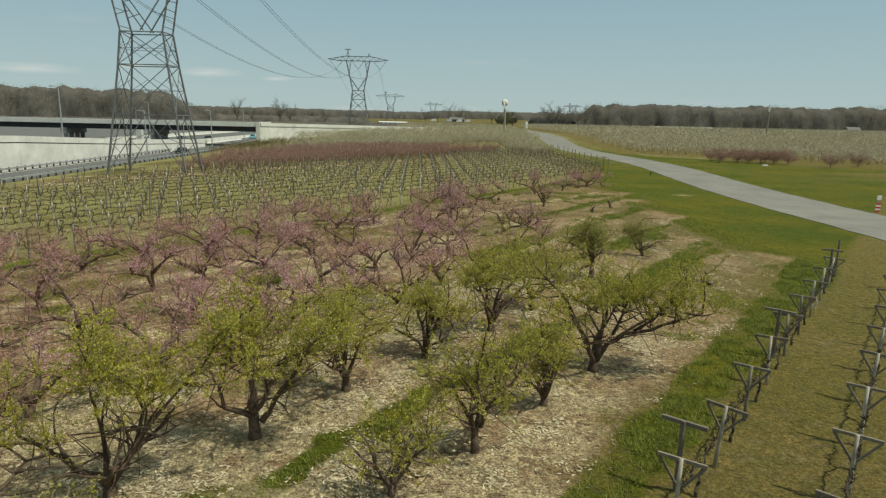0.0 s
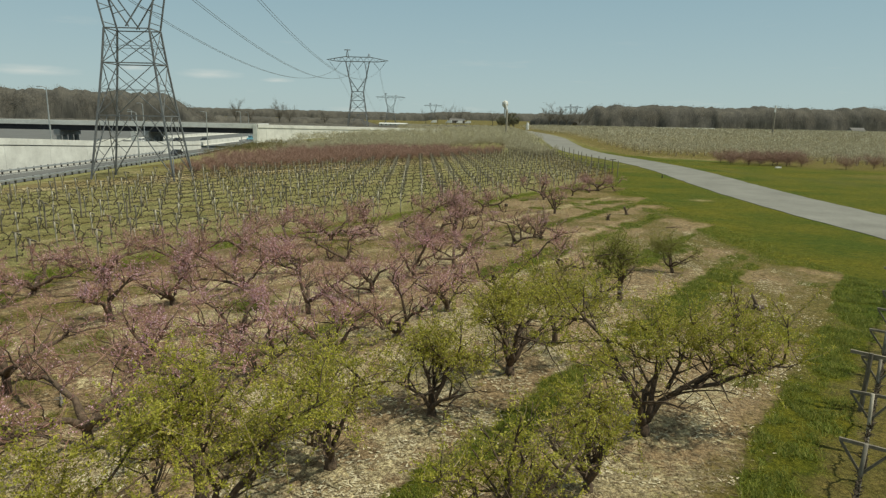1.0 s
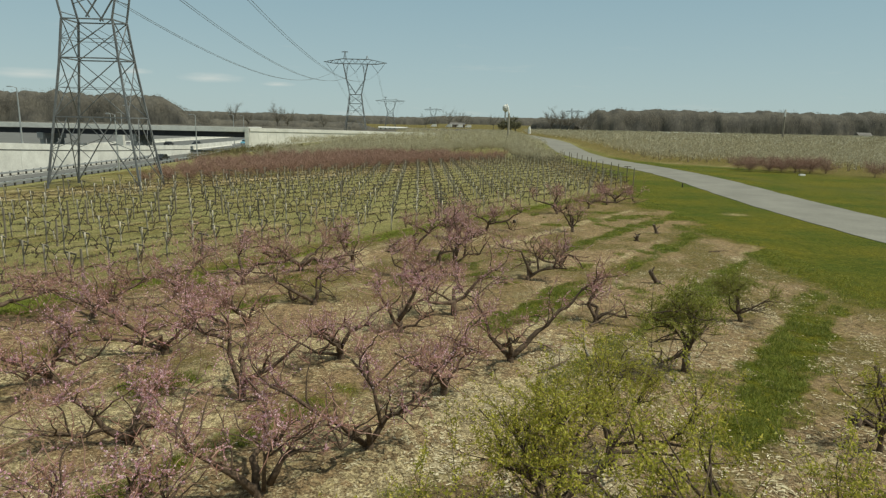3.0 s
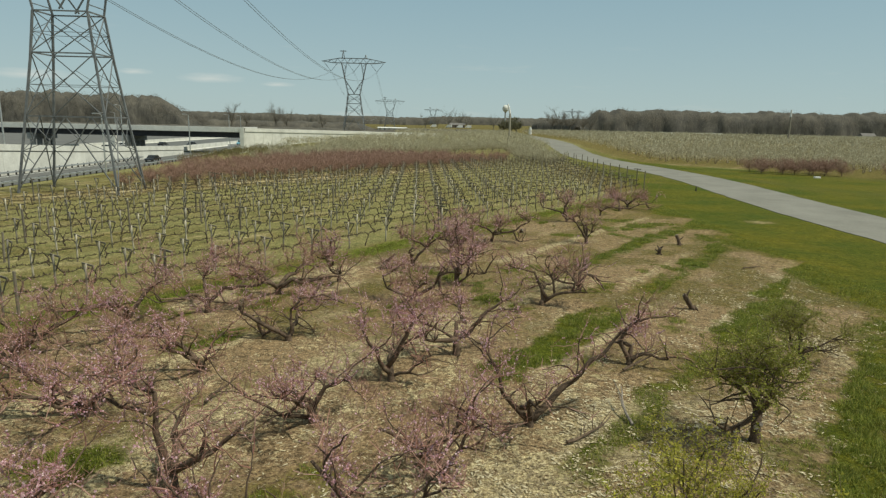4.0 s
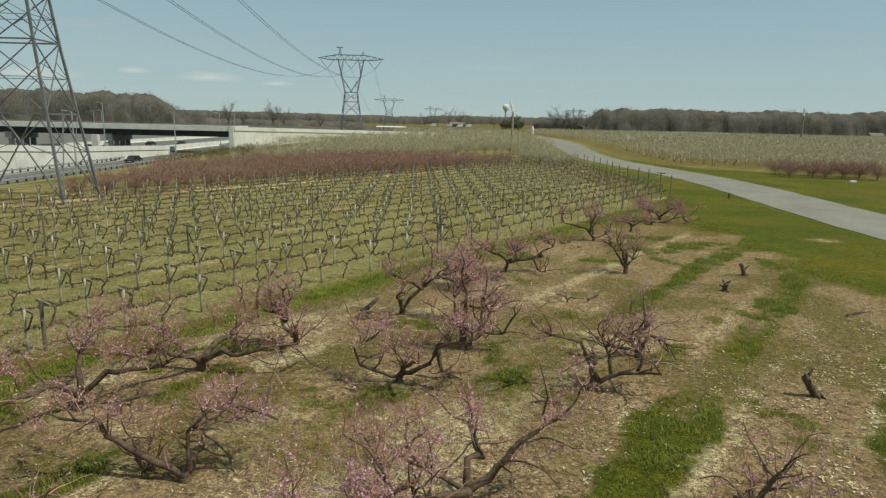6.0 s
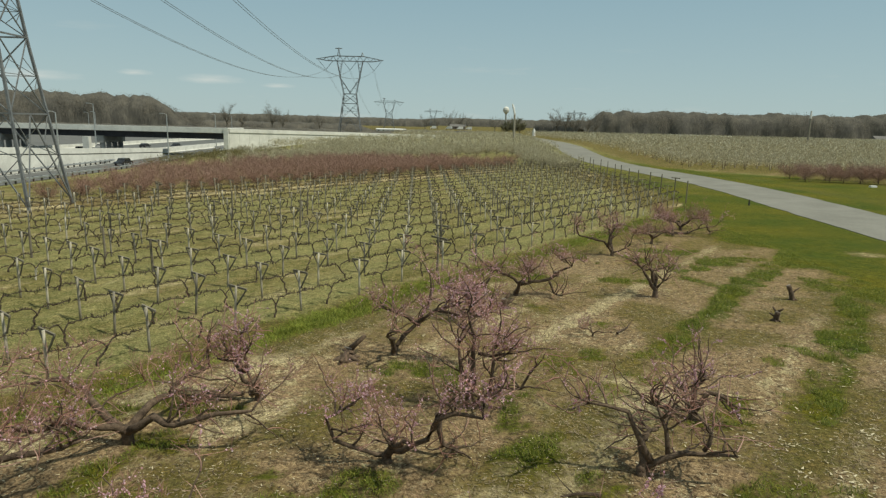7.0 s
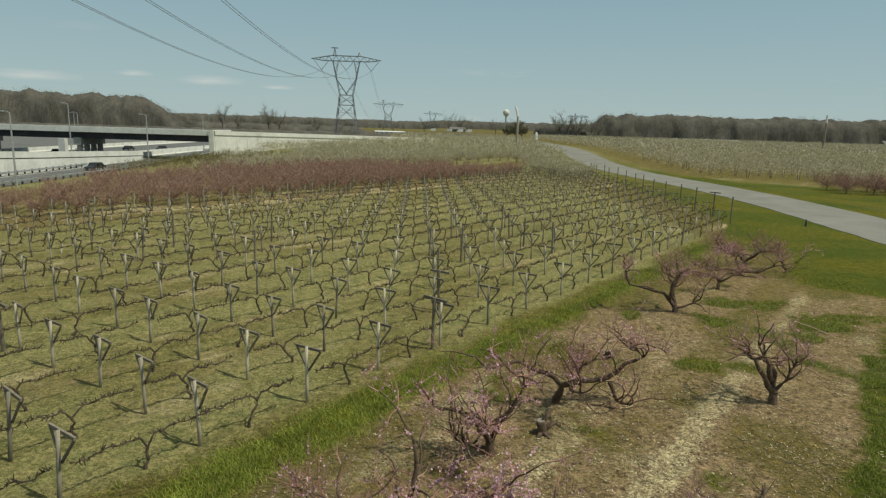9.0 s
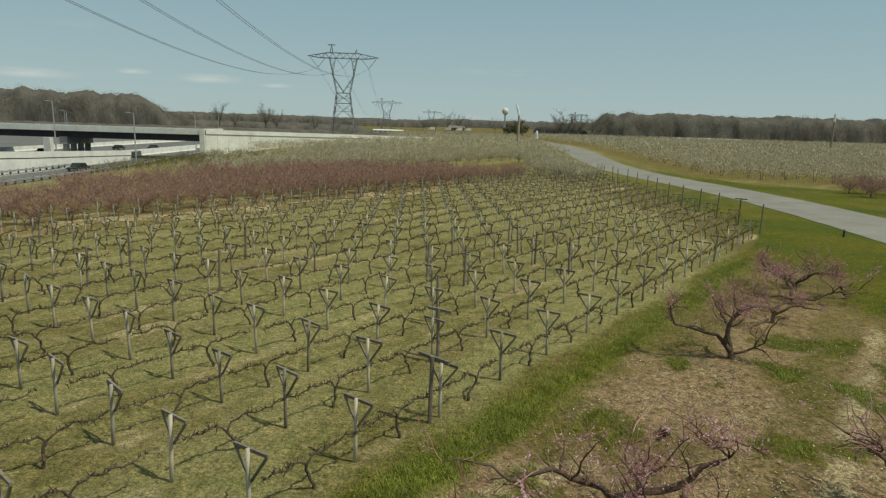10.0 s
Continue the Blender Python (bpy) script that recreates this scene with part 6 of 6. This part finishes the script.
for k in range(12):
    x, y = 55 + (k % 6) * 2.4 + rng.uniform(-0.4, 0.4), 127 + (k // 6) * 5 - (k % 6) * 0.6 + rng.uniform(-0.4, 0.4)
    plant("peach_tree", RED[k % 4], ("trunk", "crown"), x, y, rng.uniform(0, 360), rng.uniform(1.0, 1.25), "red-budded peach tree at the edge of a pale orchard", "tree", "red peach trees beyond the lane")


def lone_tree(x, y, h, spread, seed, mat, label, shoots=1500, width=0.0065):
    """A bare field tree: stem, a fan of rising limbs, and a haze of fine shoots round them."""
    g = thing("tree", label, "tree", at=(x, y, float(height(x, y))))
    rg = random.Random(seed)
    t, c = Soup(), Soup()
    thick = 0.02 * h
    t.tube([(0, 0, -0.3), (0.1, 0, h * 0.18), (0, 0.1, h * 0.34)], [thick * 1.3, thick, thick * 0.9], 7)
    tips = []
    for k in range(11):
        a = k * 2.4 + rg.uniform(-0.4, 0.4)
        d = Vector((math.cos(a), math.sin(a), rg.uniform(0.4, 1.9))).normalized()
        start = Vector((0, 0.1, h * rg.uniform(0.2, 0.34)))
        reach = min(spread / max(math.hypot(d.x, d.y), 0.2), (h - start.z) / max(d.z, 0.2)) * rg.uniform(0.8, 1.0)
        pts, _, d2 = limb(t, rg, start, d, reach, thick * 0.38, thick * 0.08, 6, 0.16, 0.04, 5)
        tips += pts[2:]
        for m in range(5):
            q = pts[rg.randint(2, 5)]
            sub, _, _ = limb(t, rg, q, (d2 + rand_dir(rg, 0.3) * 0.9).normalized(), reach * rg.uniform(0.25, 0.45), thick * 0.15, thick * 0.05, 4, 0.2, 0.04, 4)
            tips += sub[1:]
    for k in range(shoots):
        p = rg.choice(tips) + rand_dir(rg) * spread * rg.uniform(0.02, 0.22)
        c.sliver(p, rand_dir(rg, 0.6), rand_dir(rg), h * rg.uniform(0.03, 0.08), h * width)
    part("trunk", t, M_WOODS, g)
    part("crown", c, mat, g)


for x, y, h, sp in ((-194, 600, 18, 8), (-182, 605, 15, 7), (-154, 600, 19, 8), (-146, 606, 17, 7), (-112, 600, 14, 6), (3, 720, 14, 9), (14, 730, 13, 8), (22, 700, 11, 6), (66, 418, 13, 5), (72, 420, 15, 6), (78, 423, 12, 5), (40, 560, 9, 7), (56, 600, 9, 7), (-20, 640, 10, 7), (-8, 620, 9, 6), (88, 430, 12, 6), (94, 436, 12, 6)):
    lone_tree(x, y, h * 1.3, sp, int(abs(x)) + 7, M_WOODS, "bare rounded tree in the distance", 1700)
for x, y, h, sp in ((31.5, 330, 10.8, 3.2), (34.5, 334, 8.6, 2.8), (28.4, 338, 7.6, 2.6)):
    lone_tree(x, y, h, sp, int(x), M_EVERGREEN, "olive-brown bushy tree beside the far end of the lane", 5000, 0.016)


def utility_pole(x, y, h, lamp):
    g = thing("utility_pole", "weathered wooden utility pole" + (" with a white lamp arm" if lamp else " with a white top"), "utility pole", at=(x, y, float(height(x, y))))
    s = Soup()
    s.tube([(0, 0, -0.3), (0.02, 0, h * 0.5), (0, 0, h)], [0.4, 0.36, 0.32], 8)
    part("pole", s, M_POST, g)
    s = Soup()
    if lamp:
        s.tube([(0, 0, h - 0.4), (-0.5, 0, h + 1.8), (-0.9, 0, h + 3.0)], [0.34, 0.36, 0.22], 7)
    else:
        s.tube([(0, 0, h - 0.1), (0, 0, h + 2.6)], [0.36, 0.33], 7)
    part("lamp" if lamp else "pole_top", s, M_WHITE, g, "white painted top")


utility_pole(21.9, 240, 9.4, True)
utility_pole(133, 267, 10.5, False)


def water_tower(x, y):
    g = thing("water_tower", "pale water tower with ball tank on a slim stem", "water tower", at=(x, y, 0))
    s = Soup()
    s.tube([(0, 0, 0), (0, 0, 8), (0, 0, 34), (0, 0, 38)], [5, 2.2, 2.0, 4.0], 14)
    part("stem", s, M_GUARD, g)
    s = Soup()
    rings = [(36, 3.2), (38, 5.4), (41, 7.2), (44.5, 7.8), (48, 7.0), (50.4, 5.0), (52, 2.2), (52.4, 0.2)]
    s.tube([(0, 0, h) for h, _ in rings], [r for _, r in rings], 18)
    part("tank", s, M_CONCRETE, g)


water_tower(144, 1590)


def building(name, label, x, y, w, d, h, wall, roof, rise=2.0, windows=3):
    z = float(height(x, y))
    g = thing(name, label, "building", at=(x, y, z))
    s = Soup()
    s.box(-w / 2, w / 2, -d / 2, d / 2, -0.5, h)
    part("wall", s, wall, g)
    s = Soup()
    o = 0.4
    s.add([(-w / 2 - o, -d / 2 - o, h), (w / 2 + o, -d / 2 - o, h), (w / 2 + o, d / 2 + o, h), (-w / 2 - o, d / 2 + o, h), (-w / 2 - o, 0, h + rise), (w / 2 + o, 0, h + rise)],
          [(0, 1, 5, 4), (2, 3, 4, 5), (0, 4, 3), (1, 2, 5), (3, 2, 1, 0)])
    part("roof", s, roof, g)
    for k in range(windows):
        s = Soup()
        wx = -w / 2 + w * (k + 0.5) / windows
        s.box(wx - 0.6, wx + 0.6, -d / 2 - 0.04, -d / 2 + 0.02, h * 0.35, h * 0.75)
        part("window", s, M_GLASS, g)


building("house", "low brown house with a grey roof among far trees", 12, 700, 16, 8, 3.0, M_BRICKRED, M_ROOF, 2.2, 4)
building("shed", "long white low building far off", -52, 640, 27, 10, 2.6, M_WHITE, M_WHITE, 0.8, 6)
building("shed", "white low building far off", -150, 660, 14, 9, 4.0, M_WHITE, M_ROOF, 1.6)
building("shed", "white low building at the edge of the far woods", 330, 455, 12, 7, 2.4, M_WHITE, M_ROOF, 2.0)
building("shed", "white low building at the edge of the far woods", 296, 470, 9, 6, 2.4, M_WHITE, M_ROOF, 2.0)


def delivery_van(x, y, turn):
    g = thing("delivery_van", "white box van standing among far roadside buildings", "van", "white vans far off", at=(x, y, float(height(x, y))), turn=turn)
    s = Soup()
    s.box(-1.1, 1.1, -3.0, 1.4, 0.6, 3.1)
    part("box_body", s, M_WHITE, g)
    s = Soup()
    prof = [(1.44, 0.5), (1.44, 2.3), (2.2, 2.2), (2.7, 1.4), (3.3, 1.2), (3.3, 0.5)]
    s.add([(-1.0, p, q) for p, q in prof] + [(1.0, p, q) for p, q in prof], [(k, k + 6, (k + 1) % 6 + 6, (k + 1) % 6) for k in range(6)] + [tuple(range(6)), tuple(range(11, 5, -1))])
    part("cab", s, M_WHITE, g)
    for wx in (-0.95, 0.95):
        for wy in (-1.9, 2.2):
            s = Soup()
            s.tube([(wx - 0.12, wy, 0.4), (wx + 0.12, wy, 0.4)], [0.4, 0.4], 10)
            part("wheel", s, M_TYRE, g)


for x, y, turn in ((-13, 690, 90), (3, 676, 80), (14, 672, 95), (23, 680, 90), (-116, 640, 90), (-132, 650, 85)):
    delivery_van(x, y, turn)


def marker(x, y):
    g = thing("roadside_marker", "striped red and white roadside marker post beside the lane", "sign", at=(x, y, float(height(x, y))))
    s = Soup()
    s.box(-0.05, 0.05, -0.04, 0.04, -0.2, 1.5)
    part("post", s, M_POST, g)
    for k in range(5):
        s = Soup()
        s.box(-0.22, 0.22, -0.07, -0.042, 0.1 + k * 0.16, 0.1 + k * 0.16 + 0.155)
        part("stripe", s, M_RED if k % 2 == 0 else M_WHITE, g)
    s = Soup()
    s.box(-0.2, 0.2, -0.07, -0.042, 1.2, 1.6)
    part("plate", s, M_WHITE, g)


marker(39.6, 57.5)


# a long pale strip at the foot of the far woods
building("shed", "long pale low shed at the foot of the far woods", 166, 452, 40, 8, 1.6, M_WHITE, M_WHITE, 0.5, 5)
for x, y in ((72, 119), (82, 108), (79, 122)):
    plant("peach_tree", RED[x % 4], ("trunk", "crown"), x, y, x * 7, 1.1, "red-budded peach tree at the edge of a pale orchard", "tree", "red peach trees beyond the lane")
car(24, 283, float(height(24, 283)), 80, "white", "white car parked at the far end of the lane")
rows = []
for k in range(420):
    x, y = rs.uniform(-50, -12), rs.uniform(128, 178)
    if rows_of(x, y)[1] > 97 and x > -51 + (y - 128) * 0.05:
        rows.append((x, y, float(height(x, y)), rs.uniform(0.8, 1.9), rs.uniform(0.6, 1.2)))
tagged(part("rough_weeds", cloud_of(rows, 60, 55, 0.95, 0.035, 0.6, 0.02, 0.9), M_WEED), "tall olive-brown weeds below the overpass wall", "weeds", kind="stuff")


def small_post(x, y, h, mat, name, label, w=0.12):
    g = thing(name, label, "post", at=(x, y, float(height(x, y))))
    s = Soup()
    s.tube([(0, 0, -0.2), (0, 0, h * 0.7), (0, 0, h)], [w, w * 0.8, w * 0.4], 8)
    part("post", s, mat, g)


small_post(30.3, 93.5, 0.6, M_GUARDPOST, "bollard", "short dark bollard at the edge of the lane", 0.09)
small_post(46.5, 372, 4.0, M_WHITE, "silo", "slim white silo beside far houses", 0.9)
s = Soup()
s.box(-0.5, 0.5, -0.2, 0.2, 0.0, 0.2)
s.box(-0.46, 0.46, -0.17, 0.17, 0.2, 0.25)
g = part("crate", s, M_WHITE)
g.matrix_basis = pose(60, 119.5, float(height(60, 119.5)), 0, 0, 8)
tagged(g, "low white crate lying on the grass", "crate")
# ---- grass and litter on the ground ----
def scatter(name, label, category, mat, n, seed, box, weight, length, width, flat, lift=0.0):
    """Blades or stems strewn over a stretch of the field where weight() is high, as one mesh."""
    rs = np.random.RandomState(seed)
    x, y = np.empty(0), np.empty(0)
    for _ in range(8):
        px, py = rs.uniform(box[0], box[1], n * 3), rs.uniform(box[2], box[3], n * 3)
        keep = rs.rand(n * 3) < weight(px, py)
        x, y = np.append(x, px[keep]), np.append(y, py[keep])
        if len(x) >= n:
            break
    x, y = x[:n], y[:n]
    n = len(x)
    z = height(x, y) + lift
    near = smooth(-44, -36, x) * smooth(29, 26, x) * smooth(170, 130, y)
    z = z + near * ((fbm(x, y, 1.1, 71) - 0.5) * 0.12 + (fbm(x, y, 5.0, 81) - 0.5) * 0.18)
    a = rs.uniform(0, 2 * math.pi, n)
    d = np.stack([np.cos(a) * flat, np.sin(a) * flat, rs.uniform(0.02, 1.0, n) * (1 - flat) + 0.03], 1)
    d /= np.linalg.norm(d, axis=1)[:, None]
    s = np.stack([-np.sin(a), np.cos(a), np.zeros(n)], 1) if flat > 0.8 else np.stack([-np.sin(a), np.cos(a), rs.uniform(-0.3, 0.3, n)], 1)
    L, W = rs.uniform(0.5, 1.0, (n, 1)) * length, rs.uniform(0.6, 1.0, (n, 1)) * width / 2
    p = np.stack([x, y, z], 1)
    V = np.stack([p - s * W, p + s * W, p + d * L + s * W * 0.3, p + d * L - s * W * 0.3], 1).reshape(-1, 3)
    F = np.arange(4 * n).reshape(-1, 4)
    so = Soup()
    so.v, so.f = V.tolist(), F.tolist()
    tagged(part(name, so, mat), label, category, kind="stuff")


def w_straw(x, y):
    u, v = rows_of(x, y)
    r, g, b, a = field_cover(x, y)
    return np.clip(smooth(4.5, 5.5, v) * smooth(35, 34, v) * smooth(19.5, 18, x) * (0.1 + r * (0.45 + 0.55 * smooth(20, 14, v))) * (1 - b), 0, 1)


def w_chips(x, y):
    r, g, b, a = field_cover(x, y)
    return w_straw(x, y) * smooth(24, 15, rows_of(x, y)[1]) * smooth(0.47, 0.62, fbm(x, y, 0.7, 411, 3))


def w_crumb(x, y):
    u, v = rows_of(x, y)
    r, g, b, a = field_cover(x, y)
    return np.clip(smooth(11, 14, v) * smooth(35, 34.3, v) * smooth(19.5, 17.5, x) * (1 - b) * smooth(0.35, 0.6, fbm(x, y, 0.9, 441, 3)), 0, 1)


def w_lush(x, y):
    r, g, b, a = field_cover(x, y)
    return np.clip(smooth(0.35, 0.9, b) * smooth(0.32, 0.56, fbm(x, y, 0.55, 421, 3)) * (1 - 0.8 * smooth(17, 20, x) * smooth(5, 7, rows_of(x, y)[1])), 0, 1)


def w_fringe(x, y):
    u, v = rows_of(x, y)
    return np.clip(smooth(34.4, 35.0, v + (fbm(x, y, 1.3, 301, 4) - 0.5) * 0.6) * smooth(36.9, 35.9, v + (fbm(x, y, 1.3, 311, 4) - 0.5) * 1.2) * smooth(0.28, 0.40, fbm(u * 0.3, v, 2.0, 171)) * (0.45 + 0.55 * smooth(52, 42, u)) * smooth(20, 17, x), 0, 1)


def w_turf(x, y):
    r, g, b, a = field_cover(x, y)
    return np.clip(g * (1 - b) * 0.8, 0, 1)


scatter("straw_litter", "pale dry straw and prunings strewn on the soil", "litter", M_DRY, 80000, 1, (-26, 20, 8, 66), w_straw, 0.11, 0.028, 0.93, 0.02)
scatter("straw_chips", "bleached straw and bark chips lying in drifts", "litter", M_CHIP, 15000, 7, (-26, 18, 6, 50), w_chips, 0.14, 0.06, 0.93, 0.025)
scatter("soil_crumbs", "dark clods and leaf crumbs lying on the soil", "litter", M_CRUMB, 16000, 8, (-14, 20, 24, 70), w_crumb, 0.09, 0.045, 0.9, 0.01)
scatter("pale_crumbs", "pale dry leaf and stem crumbs lying on the soil", "litter", M_CHIP, 7000, 9, (-14, 20, 24, 70), w_crumb, 0.09, 0.035, 0.9, 0.02)
scatter("pruned_twigs", "dark pruned twigs strewn on the soil", "litter", M_TWIG_PLUM, 30000, 2, (-26, 20, 8, 66), w_straw, 0.3, 0.014, 0.93, 0.03)
scatter("lush_grass", "long green spring grass in the alleys and verge", "grass", M_GRASS, 150000, 3, (-22, 21, 8, 84), w_lush, 0.17, 0.02, 0.35)
scatter("turf", "short olive turf tufts between the vine rows", "grass", M_TURF, 55000, 4, (-30, 20, 36, 100), w_turf, 0.11, 0.022, 0.45)
scatter("fringe_grass", "bright long grass between the peach trees and the vines", "grass", M_FRINGE, 80000, 6, (-22, 20, 28, 84), w_fringe, 0.15, 0.02, 0.45)
